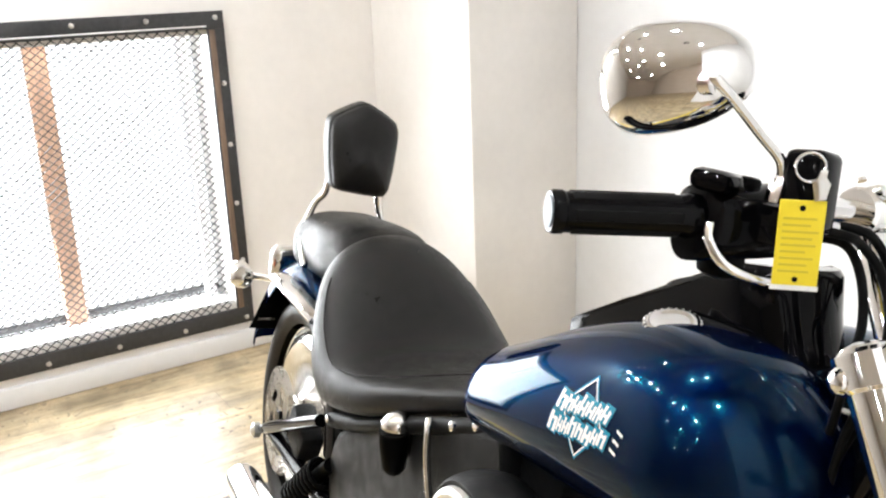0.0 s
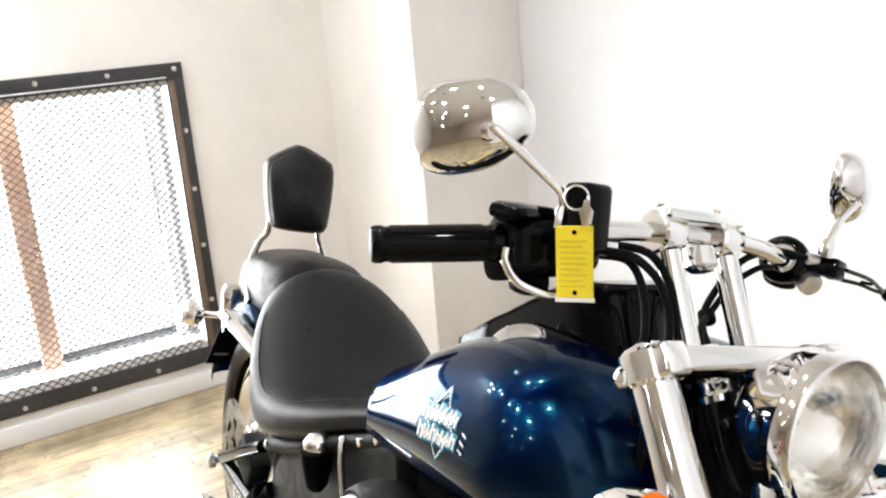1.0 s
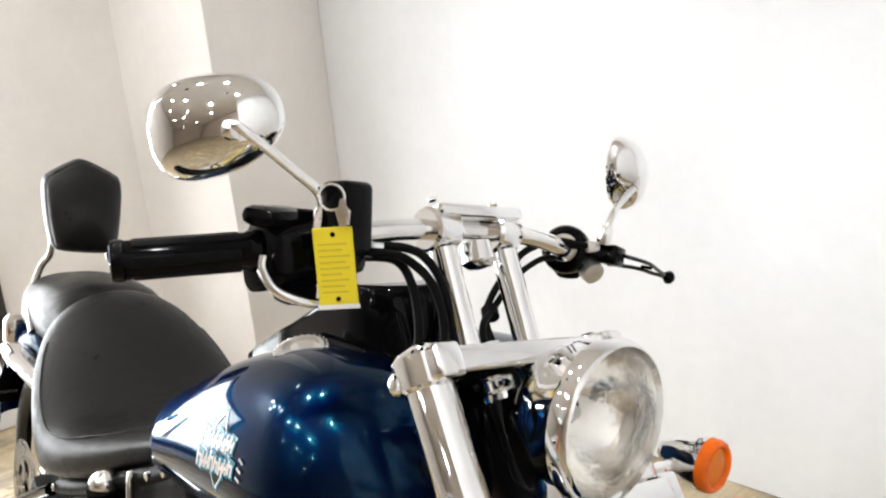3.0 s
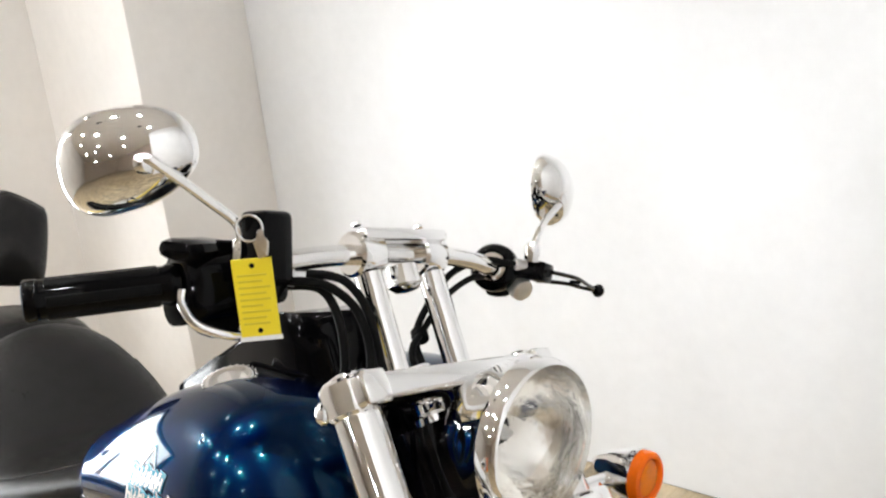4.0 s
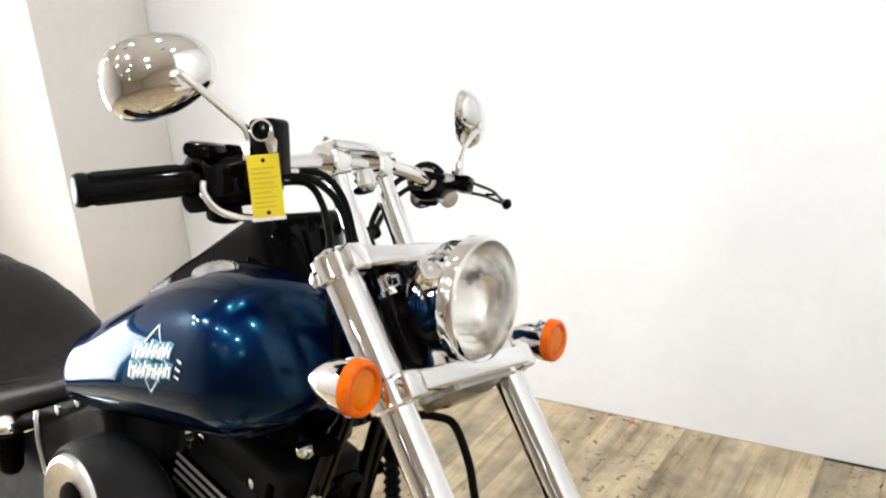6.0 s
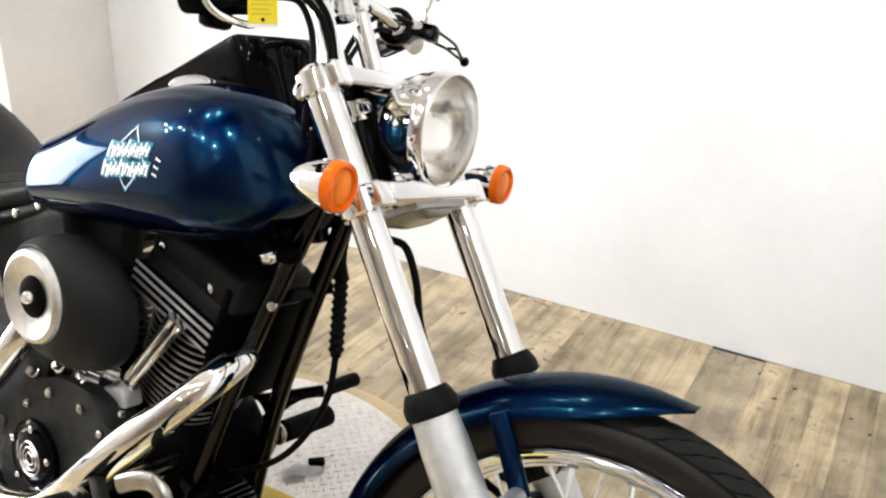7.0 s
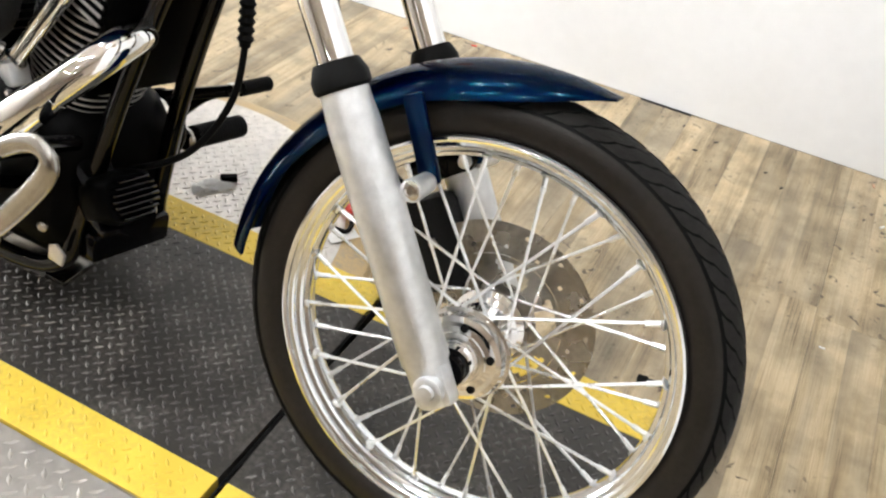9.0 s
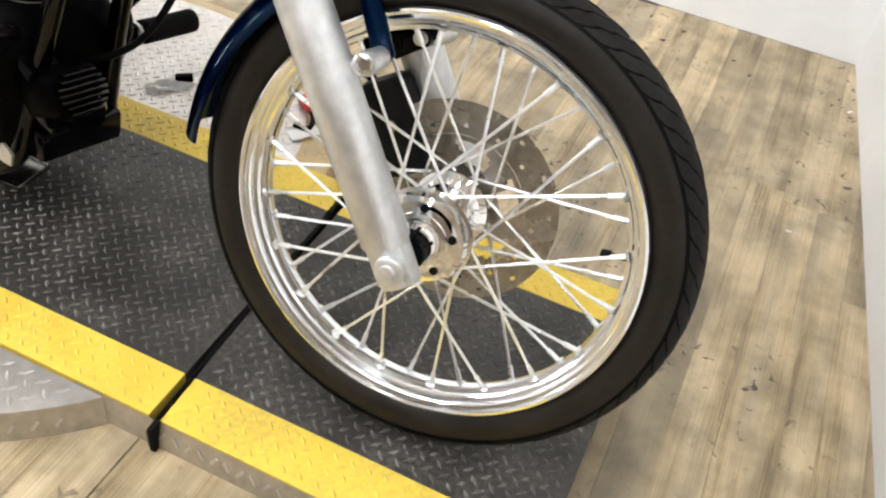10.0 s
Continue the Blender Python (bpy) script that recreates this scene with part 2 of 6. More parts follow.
    cr.inputs[1].default_value, cr.inputs[2].default_value, cr.inputs[3].default_value, cr.inputs[4].default_value = 0.33, 0.60, 0.56, 1.10
    worn.operation = "SCALE"
    l.new(geo.outputs["Position"], cloud.inputs["Vector"]), l.new(cloud.outputs[0], cr.inputs[0])
    l.new(vm.outputs[0], worn.inputs[0]), l.new(cr.outputs[0], worn.inputs["Scale"])
    # small dark nicks, gathered in patches
    v, patch, nr, pr, both = n.new("ShaderNodeTexNoise"), n.new("ShaderNodeTexNoise"), n.new("ShaderNodeMapRange"), n.new("ShaderNodeMapRange"), n.new("ShaderNodeMath")
    v.inputs["Scale"].default_value, v.inputs["Detail"].default_value, v.inputs["Distortion"].default_value = 42, 7, 0.8
    patch.inputs["Scale"].default_value, patch.inputs["Detail"].default_value = 2.3, 3
    nr.inputs[1].default_value, nr.inputs[2].default_value = 0.622, 0.665
    pr.inputs[1].default_value, pr.inputs[2].default_value = 0.42, 0.58
    both.operation = "MULTIPLY"
    l.new(geo.outputs["Position"], v.inputs["Vector"]), l.new(v.outputs[0], nr.inputs[0])
    l.new(geo.outputs["Position"], patch.inputs["Vector"]), l.new(patch.outputs[0], pr.inputs[0])
    l.new(nr.outputs[0], both.inputs[0]), l.new(pr.outputs[0], both.inputs[1])
    dark = n.new("ShaderNodeMix")
    dark.data_type = "RGBA"
    dark.inputs["B"].default_value = (0.075, 0.055, 0.038, 1)
    l.new(both.outputs[0], dark.inputs["Factor"]), l.new(worn.outputs[0], dark.inputs["A"])
    l.new(dark.outputs["Result"], b.inputs["Base Color"])
    bp = n.new("ShaderNodeBump")
    bp.inputs["Strength"].default_value, bp.inputs["Distance"].default_value = 0.3, 0.001
    l.new(mixg.outputs["Result"], bp.inputs["Height"]), l.new(bp.outputs[0], b.inputs["Normal"])
    return m


WOOD = wood_floor()


def clear_glass(name, tint=(1, 1, 1), rough=0.02, ripple=0.0):
    m = mat(name, tint, rough, bump=ripple, bscale=60)
    b = m.node_tree.nodes["Principled BSDF"]
    b.inputs["Transmission Weight"].default_value = 1.0
    b.inputs["IOR"].default_value = 1.45
    return m


BULBMAT = mat("reflector", (0.97, 0.95, 0.91), 0.14, 0.95, grain=0.06, scale=50, wear=0.08, bump=0.5, bscale=110)


def outside_glow():
    m = bpy.data.materials.new("overcast_outside")
    m.use_nodes = True
    n, l = m.node_tree.nodes, m.node_tree.links
    e = n.new("ShaderNodeEmission")
    e.inputs[0].default_value, e.inputs[1].default_value = (0.95, 0.98, 1.0, 1), 1.6
    l.new(e.outputs[0], n["Material Output"].inputs[0])
    return m


GLOW = outside_glow()


# ---- mesh helpers ----
def finish(name, bm, material, parent=None, label="", sharp=40, basis=None):
    bmesh.ops.recalc_face_normals(bm, faces=bm.faces)
    me = bpy.data.meshes.new(name)
    bm.to_mesh(me)
    bm.free()
    me.materials.append(material)
    for p in me.polygons:
        p.use_smooth = True
    me.set_sharp_from_angle(angle=radians(sharp))
    ob = new(name, me)
    if parent:
        ob.parent = parent
    if basis is not None:
        ob.matrix_basis = basis
    if label:
        tagged(ob, label)
    return ob


def part(name, bm, material, parent, label="", sharp=40, basis=None):
    return finish(name, bm, material, parent, label, sharp, basis)


def box(sx, sy, sz, at=(0, 0, 0), bevel=0.0, seg=2, bm=None, m=None):
    bm = bm or bmesh.new()
    t = m if m is not None else Matrix.Translation(at)
    made = bmesh.ops.create_cube(bm, size=1.0, matrix=t @ Matrix.Diagonal((sx, sy, sz, 1)))
    if bevel:
        edges = list({e for v in made["verts"] for e in v.link_edges})
        bmesh.ops.bevel(bm, geom=edges, offset=bevel, segments=seg, profile=0.5, affect="EDGES")
    return bm


def aim(origin, direction, twist=(0, 0, 1)):
    """A matrix whose z axis points along direction."""
    z = Vector(direction).normalized()
    up = Vector(twist)
    if abs(z.dot(up.normalized())) > 0.98:
        up = Vector((1, 0, 0))
    x = up.cross(z).normalized()
    y = z.cross(x)
    m = Matrix((x, y, z)).transposed().to_4x4()
    m.translation = origin
    return m


def lathe(profile, m=None, n=32, bm=None, arc=None):
    """Turns rows of (height along z, radius) round the z axis of m."""
    bm = bm or bmesh.new()
    m = m if m is not None else Matrix()
    rings = []
    for h, r in profile:
        if r < 1e-6:
            rings.append([bm.verts.new(m @ Vector((0, 0, h)))])
        else:
            rings.append([bm.verts.new(m @ Vector((r * math.cos(2 * math.pi * k / n), r * math.sin(2 * math.pi * k / n), h))) for k in range(n)])
    for a, b in zip(rings, rings[1:]):
        for k in range(n):
            j = (k + 1) % n
            if len(a) == 1 and len(b) == 1:
                continue
            if len(a) == 1:
                bm.faces.new((a[0], b[k], b[j]))
            elif len(b) == 1:
                bm.faces.new((a[k], a[j], b[0]))
            else:
                bm.faces.new((a[k], a[j], b[j], b[k]))
    return bm


def spline(points, per=8, closed=False):
    """A smooth line through the points (Catmull-Rom)."""
    p = [Vector(q) for q in points]
    if len(p) < 3:
        return p
    out, n = [], len(p)
    for i in range(n if closed else n - 1):
        if closed:
            a, b, c, d = p[(i - 1) % n], p[i], p[(i + 1) % n], p[(i + 2) % n]
        else:
            a, b, c, d = p[max(i - 1, 0)], p[i], p[i + 1], p[min(i + 2, n - 1)]
        for k in range(per):
            t = k / per
            out.append(0.5 * ((2 * b) + (c - a) * t + (2 * a - 5 * b + 4 * c - d) * t * t + (3 * b - a - 3 * c + d) * t ** 3))
    if not closed:
        out.append(p[-1])
    return out


def tube(points, r, n=12, bm=None, closed=False, caps=True, flat=1.0):
    """A round bar along a line; r is one radius or one for each point; flat squeezes its second axis."""
    bm = bm or bmesh.new()
    p = [Vector(q) for q in points]
    rs = r if isinstance(r, (list, tuple)) else [r] * len(p)
    rings, side = [], None
    for i, q in enumerate(p):
        if closed:
            d = (p[(i + 1) % len(p)] - p[i - 1]).normalized()
        else:
            d = (p[min(i + 1, len(p) - 1)] - p[max(i - 1, 0)]).normalized()
        if side is None:
            side = d.cross(Vector((0, 0, 1)) if abs(d.z) < 0.9 else Vector((1, 0, 0))).normalized()
        side = (side - d * side.dot(d)).normalized()
        other = d.cross(side)
        rings.append([bm.verts.new(q + rs[i] * (math.cos(2 * math.pi * k / n) * side + flat * math.sin(2 * math.pi * k / n) * other)) for k in range(n)])
    pairs = list(zip(rings, rings[1:])) + ([(rings[-1], rings[0])] if closed else [])
    for a, b in pairs:
        for k in range(n):
            bm.faces.new((a[k], a[(k + 1) % n], b[(k + 1) % n], b[k]))
    if caps and not closed:
        bm.faces.new(rings[0]), bm.faces.new(rings[-1][::-1])
    return bm


def loft(rings, bm=None, caps=True, closed=True):
    bm = bm or bmesh.new()
    made = [[bm.verts.new(Vector(q)) for q in ring] for ring in rings]
    n = len(made[0])
    for a, b in zip(made, made[1:]):
        for k in range(n if closed else n - 1):
            bm.faces.new((a[k], a[(k + 1) % n], b[(k + 1) % n], b[k]))
    if caps:
        bm.faces.new(made[0]), bm.faces.new(made[-1][::-1])
    return bm


def smooth(x, table):
    """A natural cubic through rows of (x, values...)."""
    xs = np.array([r[0] for r in table])
    ys = np.array([r[1:] for r in table])
    n, h = len(xs), np.diff(xs)
    a, r = np.eye(n), np.zeros_like(ys)
    for i in range(1, n - 1):
        a[i, i - 1:i + 2] = h[i - 1], 2 * (h[i - 1] + h[i]), h[i]
        r[i] = 6 * ((ys[i + 1] - ys[i]) / h[i] - (ys[i] - ys[i - 1]) / h[i - 1])
    m = np.linalg.solve(a, r)
    i = int(np.clip(np.searchsorted(xs, x) - 1, 0, n - 2))
    p, q = (xs[i + 1] - x) / h[i], (x - xs[i]) / h[i]
    return list(p * ys[i] + q * ys[i + 1] + h[i] ** 2 / 6 * ((p ** 3 - p) * m[i] + (q ** 3 - q) * m[i + 1]))


def super_ring(y0, z0, hw, top, bottom, p=2.4, n=40, x=0.0):
    """A rounded closed section across x: half width hw, top above and bottom below z0."""
    out = []
    for k in range(n):
        a = 2 * math.pi * k / n
        c, s = math.cos(a), math.sin(a)
        y = y0 + hw * math.copysign(abs(c) ** (2 / p), c)
        z = z0 + (top if s > 0 else bottom) * math.copysign(abs(s) ** (2 / p), s)
        out.append((x, y, z))
    return out


def panel(outline, thick, m=None, bevel=0.0, bm=None):
    """A flat plate from a 2D outline in the xy plane of m, thick along z."""
    bm = bm or bmesh.new()
    m = m if m is not None else Matrix()
    low = [bm.verts.new(m @ Vector((x, y, 0))) for x, y in outline]
    high = [bm.verts.new(m @ Vector((x, y, thick))) for x, y in outline]
    n = len(outline)
    f = [bm.faces.new(low[::-1]), bm.faces.new(high)]
    for k in range(n):
        f.append(bm.faces.new((low[k], low[(k + 1) % n], high[(k + 1) % n], high[k])))
    if bevel:
        bmesh.ops.bevel(bm, geom=list({e for g in f[:2] for e in g.edges}), offset=bevel, segments=2, profile=0.5, affect="EDGES")
    return bm


XZ = Matrix(((1, 0, 0, 0), (0, 0, -1, 0), (0, 1, 0, 0), (0, 0, 0, 1)))  # plate outline (x, z), thick towards -y


def xz(y):
    """Plates drawn in x and z whose far face lies at y and which thicken towards -y."""
    return Matrix.Translation((0, y, 0)) @ XZ


# ---- the room ----
WX, WY, FX, BY, TOP = -3.19, 1.615, 0.545, -9.0, 3.2
WIN = (-0.70, 0.55, 0.11, 1.265)  # the opening's guard frame: y and z


def structure(name, bm, material, label, category, sharp=30):
    return tagged(finish(name, bm, material, sharp=sharp), label, category, kind="structure")


bm = box(0.2, WIN[0] - 0.06 + 0.12 - BY, TOP, (WX - 0.1, (BY + WIN[0] + 0.06) / 2, TOP / 2))
box(0.2, WY + 0.2 - WIN[1] + 0.06, TOP, (WX - 0.1, (WY + 0.2 + WIN[1] - 0.06) / 2, TOP / 2), bm=bm)
box(0.2, WIN[1] - WIN[0] - 0.12, WIN[2] + 0.08, (WX - 0.1, (WIN[0] + WIN[1]) / 2, (WIN[2] + 0.08) / 2), bm=bm)
box(0.2, WIN[1] - WIN[0] - 0.12, TOP - WIN[3] + 0.08, (WX - 0.1, (WIN[0] + WIN[1]) / 2, (TOP + WIN[3] - 0.08) / 2), bm=bm)
structure("wall_west", bm, WARMWALL, "off-white painted wall around the guarded window", "wall")
structure("wall_north", box(FX + 0.2 - WX, 0.2, TOP, ((FX + 0.2 + WX) / 2, WY + 0.1, TOP / 2)), WALL, "plain white painted wall behind the motorcycle", "wall")
DARKWALL = mat("tan_wall_paint", (0.54, 0.46, 0.38), 0.7, grain=0.02, wear=0.05)
EAST = Matrix.Translation((FX, WY, 0)) @ pose(0, 0, 0, 0, 0, 6.6)
structure("wall_east", box(0.2, 2.6, TOP, m=EAST @ Matrix.Translation((0.1, -1.3, TOP / 2))), WALL, "plain white painted wall beside the front wheel", "wall")
structure("wall_east_far", box(0.2, 8.2, TOP, m=Matrix.Translation((FX + 1.9, -5.0, TOP / 2))), DARKWALL, "plain tan wall further along the room", "wall")
structure("wall_return", box(1.8, 0.2, TOP, m=Matrix.Translation((FX + 1.2, -0.86, TOP / 2))), DARKWALL, "tan wall end beside the bay", "wall")
structure("wall_south", box(FX + 2.0 - WX, 0.2, TOP, ((FX + 2.0 + WX) / 2, BY - 0.1, TOP / 2)), DARKWALL, "plain tan wall at the far end of the room", "wall")
structure("ceiling", box(FX + 2.4 - WX + 0.4, WY - BY + 0.4, 0.15, ((FX + 2.4 + WX) / 2, (WY + BY) / 2, TOP + 0.075)), CEIL, "pale painted ceiling with small lamps", "ceiling")
structure("wall_pillar", box(0.66, WY - 1.145, TOP - 0.004, (WX + 0.33, (WY + 1.145) / 2, (TOP - 0.004) / 2), bevel=0.006), WARMWALL, "square off-white painted column in the corner", "column")
structure("baseboard", box(0.02, WY - 0.6 - BY, 0.075, (WX + 0.01, (BY + 1.0) / 2, 0.04), bevel=0.004), WALL, "low white painted baseboard under the window", "baseboard")

# ---- the motorcycle: x forward, y to its left, z up from the front tyre's foot; it leans on its stand, the fork turned left ----
RAKE = radians(35)
SDIR = Vector((-math.sin(RAKE), 0, math.cos(RAKE)))  # up along the fork
FDIR = Vector((math.cos(RAKE), 0, math.sin(RAKE)))  # forward, square to the fork
HUB = Vector((0, 0, 0.345))
PIVOT = HUB - 0.055 * FDIR
STEER = Matrix.Translation(PIVOT) @ Matrix.Rotation(radians(8.3), 4, SDIR) @ Matrix.Translation(-PIVOT)
BIKE = Matrix.Translation((0.0113, -0.0897, 0.0738)) @ pose(0, 0, 0, 0, 0, -8.4) @ pose(0, 0, 0, -11.5, 0, 0)
bike = tagged(new("motorcycle"), "dark blue cruiser motorcycle with chrome parts leaning on its stand", "motorcycle")
bike.matrix_world = BIKE
bike.empty_display_size = 0.1


def fork_at(d, y=0.0, ahead=0.0):
    """A place d up along the fork from the axle, y to the left and so far ahead of it."""
    return HUB + d * SDIR + ahead * FDIR + Vector((0, y, 0))


def fp(name, bm, material, label="", sharp=40, parent=None):
    """A part of the steered front end."""
    if parent:
        return part(name, bm, material, parent, label, sharp)
    return part(name, bm, material, bike, label, sharp, STEER)


def bp(name, bm, material, label="", sharp=40, parent=None):
    return part(name, bm, material, parent or bike, label, sharp)


SIDE = Matrix.Rotation(radians(90), 4, "X")  # the z axis of a turned thing points to -y, the bike's right


def wheel(centre, rim_r, tyre_r, tyre_w, spokes, disc_y, disc_r, basis, name):
    c = Matrix.Translation(centre) @ SIDE
    prof = []
    for k in range(25):  # tyre, rounded
        a = -0.74 * math.pi + 1.48 * math.pi * k / 24
        h, w = (tyre_r - rim_r + 0.008) / 2, tyre_w / 2
        prof.append((w * math.sin(a), rim_r - 0.008 + h + h * math.cos(a) * (1 if math.cos(a) > 0 else 1.0)))
    bm = lathe(prof, c, 96)
    tyre = part("tyre", bm, TYRE, None, "worn black rubber tyre", 60)
    w = part(name, lathe([(-0.029, rim_r + 0.003), (-0.032, rim_r + 0.001), (-0.033, rim_r - 0.002), (-0.031, rim_r - 0.005), (-0.0275, rim_r - 0.006), (-0.0265, rim_r - 0.010), (-0.0245, rim_r - 0.012), (-0.0195, rim_r - 0.0125), (-0.0175, rim_r - 0.017), (-0.0145, rim_r - 0.0195), (-0.011, rim_r - 0.020), (-0.009, rim_r - 0.0245), (-0.005, rim_r - 0.026), (0.005, rim_r - 0.026), (0.009, rim_r - 0.0245), (0.011, rim_r - 0.020), (0.0145, rim_r - 0.0195), (0.0175, rim_r - 0.017), (0.0195, rim_r - 0.0125), (0.0245, rim_r - 0.012), (0.0265, rim_r - 0.010), (0.0275, rim_r - 0.006), (0.031, rim_r - 0.005), (0.033, rim_r - 0.002), (0.032, rim_r + 0.001), (0.029, rim_r + 0.003)], c, 96), RIMCHROME, bike, "chrome wire-spoked rim", 25, basis)
    tyre.parent = w
    band = []
    for k in range(19):
        a = (-0.5 + k / 18) * math.pi * 0.72
        h, ww = (tyre_r - rim_r + 0.008) / 2 + 0.0005, tyre_w / 2 + 0.0005
        band.append((ww * math.sin(a), rim_r - 0.0085 + h + h * math.cos(a)))
    # darker rubber below the blocks puts the shade of the grooves into the colour
    part("tread_base", lathe(band, c, 96), RUBBER, w, "black tread rubber", 60)
    # tread: wide blocks parted by slanted grooves, on the shoulder
    bm = bmesh.new()
    h = (tyre_r - rim_r + 0.008) / 2
    n = 58
    half = math.pi / n
    for k in range(n):
        for s in (-1, 1):
            a = 2 * math.pi * (k + (0.5 if s > 0 else 0)) / n
            quads = []
            for j in range(7):
                b = s * (0.06 + 0.098 * j) * math.pi * 0.5
                r, lat = rim_r - 0.008 + h + (h + 0.0022) * math.cos(b), (tyre_w / 2 + 0.0022) * math.sin(b)
                row = []
                for da in (-half + 0.007, half - 0.007 - 0.010 * (j == 6)):
                    t = a + da + 0.030 * j - 0.012 * (j % 2)
                    row.append(bm.verts.new(c @ Vector((r * math.cos(t), r * math.sin(t), lat))))
                quads.append(row)
            for u, v in zip(quads, quads[1:]):
                bm.faces.new((u[0], u[1], v[1], v[0]))
    ext = bmesh.ops.solidify(bm, geom=bm.faces[:], thickness=0.0018)
    tagged(part("tread_block", bm, TREAD, w, "", 50), kind="stuff")
    # hub
    part("hub", lathe([(-0.075, 0.0), (-0.075, 0.022), (-0.055, 0.024), (-0.050, 0.048), (-0.040, 0.050), (-0.036, 0.042), (-0.030, 0.044), (-0.026, 0.038), (-0.010, 0.036), (0.008, 0.037), (0.014, 0.042), (0.022, 0.042), (0.026, 0.038), (0.032, 0.042), (0.036, 0.058), (0.046, 0.060), (0.050, 0.046), (0.062, 0.044), (0.066, 0.026), (0.085, 0.024), (0.085, 0.0)], c, 40), CHROME, w, "chrome wheel hub", 30)
    part("hub_flange", lathe([(0.050, 0.0), (0.050, 0.056), (0.054, 0.057), (0.060, 0.054), (0.063, 0.048), (0.062, 0.036), (0.066, 0.035), (0.067, 0.031), (0.064, 0.029), (0.070, 0.027), (0.072, 0.023), (0.070, 0.0)], c, 40), CHROME, w, "chrome hub flange", 30)
    # solid black discs for the holes, their inner shade put in as colour
    for k in range(5):
        a = 2 * math.pi * k / 5 + 0.4
        part("flange_hole", lathe([(0.060, 0.0), (0.060, 0.0052), (0.0642, 0.0052), (0.0642, 0.0)], c @ Matrix.Translation((0.041 * math.cos(a), 0.041 * math.sin(a), 0)), 10), RUBBER, w, "", 40)
    part("axle_spacer", lathe([(0.068, 0.0), (0.068, 0.0215), (0.076, 0.0215), (0.078, 0.0195), (0.081, 0.0215), (0.086, 0.0215), (0.088, 0.0195), (0.091, 0.0215), (0.098, 0.0215), (0.100, 0.019), (0.100, 0.0)], c, 28), BLACKGLOSS, w, "black axle spacer", 30)
    # spokes, crossed from two flanges
    for k in range(spokes):
        s = 1 if k % 2 else -1
        a = 2 * math.pi * (k + 0.5) / spokes
        lean = (1 if (k // 2) % 2 else -1) * radians(52)
        p0 = c @ Vector((0.052 * math.cos(a + lean), 0.052 * math.sin(a + lean), s * 0.041))
        p1 = c @ Vector(((rim_r - 0.024) * math.cos(a), (rim_r - 0.024) * math.sin(a), s * 0.006))
        mid = p0 + (p1 - p0) * 0.90
        bm = tube([p0, mid, mid + (p1 - p0) * 0.002, p1], [0.0021, 0.0021, 0.0034, 0.0034], 6)
        lathe([(-0.0005, 0.0085), (0.0018, 0.0070), (0.0028, 0.0040)], aim(p1, p0 - p1), 8, bm)
        part("spoke", bm, SPOKE, w, "", 50)
    # brake disc and its carrier: plates with real holes and slots
    if disc_r:
        cd = Matrix.Translation(Vector(centre) + Vector((0, disc_y, 0))) @ SIDE

        def pierced(r0, r1, rows, n, hole, thick):
            """A flat ring built in cells, some of them left open."""
            bm = bmesh.new()
            grid = [[bm.verts.new(cd @ Vector(((r0 + (r1 - r0) * i / rows) * math.cos(2 * math.pi * k / n), (r0 + (r1 - r0) * i / rows) * math.sin(2 * math.pi * k / n), 0))) for k in range(n)] for i in range(rows + 1)]
            for i in range(rows):
                for k in range(n):
                    if not hole(i, k):
                        bm.faces.new((grid[i][k], grid[i + 1][k], grid[i + 1][(k + 1) % n], grid[i][(k + 1) % n]))
            bmesh.ops.solidify(bm, geom=bm.faces[:], thickness=thick)
            return bm
        d0 = disc_r * 0.68
        part("brake_disc", pierced(d0, disc_r, 9, 120, lambda i, k: (i == 2 and k % 8 == 0) or (i == 6 and k % 8 == 4), 0.005), DISCSTEEL, w, "drilled steel brake disc", 30)
        part("disc_carrier", pierced(0.032, d0 - 0.001, 9, 120, lambda i, k: (i in (4, 5) and 1 < k % 20 < 12) or (i == 6 and 2 < k % 20 < 14) or (i == 7 and 4 < k % 20 < 15), 0.006), DISCSTEEL, w, "slotted disc carrier", 40)
    # valve
    v = c @ Matrix.Rotation(radians(12), 4, "Z")
    part("valve", lathe([(0, 0.0), (0, 0.0035), (0.022, 0.0035), (0.023, 0.006), (0.034, 0.006), (0.036, 0.0)], v @ aim((rim_r - 0.022, 0, 0), (-1, 0, 0)), 10), RUBBER, w, "capped tyre valve", 30)
    return w


FRONT = HUB + Vector((-0.0088, -0.002, 0.0135))
TRUE = Matrix.Translation(FRONT) @ Matrix.Rotation(radians(2.9), 4, "Z") @ Matrix.Rotation(radians(1.5), 4, "X") @ Matrix.Translation(-FRONT)
front_wheel = wheel(FRONT, 0.2582, 0.3175, 0.066, 40, 0.062, 0.136, STEER @ TRUE, "front_wheel")
REAR = Vector((-1.86, -0.045, 0.288))
rear_wheel = wheel(REAR, 0.218, 0.296, 0.13, 0, -0.095, 0.125, None, "rear_wheel")
part("wheel_disc", lathe([(0.030, 0.205), (0.040, 0.196), (0.046, 0.180), (0.030, 0.150), (0.026, 0.10), (0.040, 0.06), (0.046, 0.0), (-0.046, 0.0), (-0.040, 0.06), (-0.026, 0.10), (-0.030, 0.150), (-0.046, 0.180), (-0.040, 0.196), (-0.030, 0.205)], Matrix.Translation(REAR) @ SIDE, 64), POLISHED, rear_wheel, "polished solid wheel disc", 30)

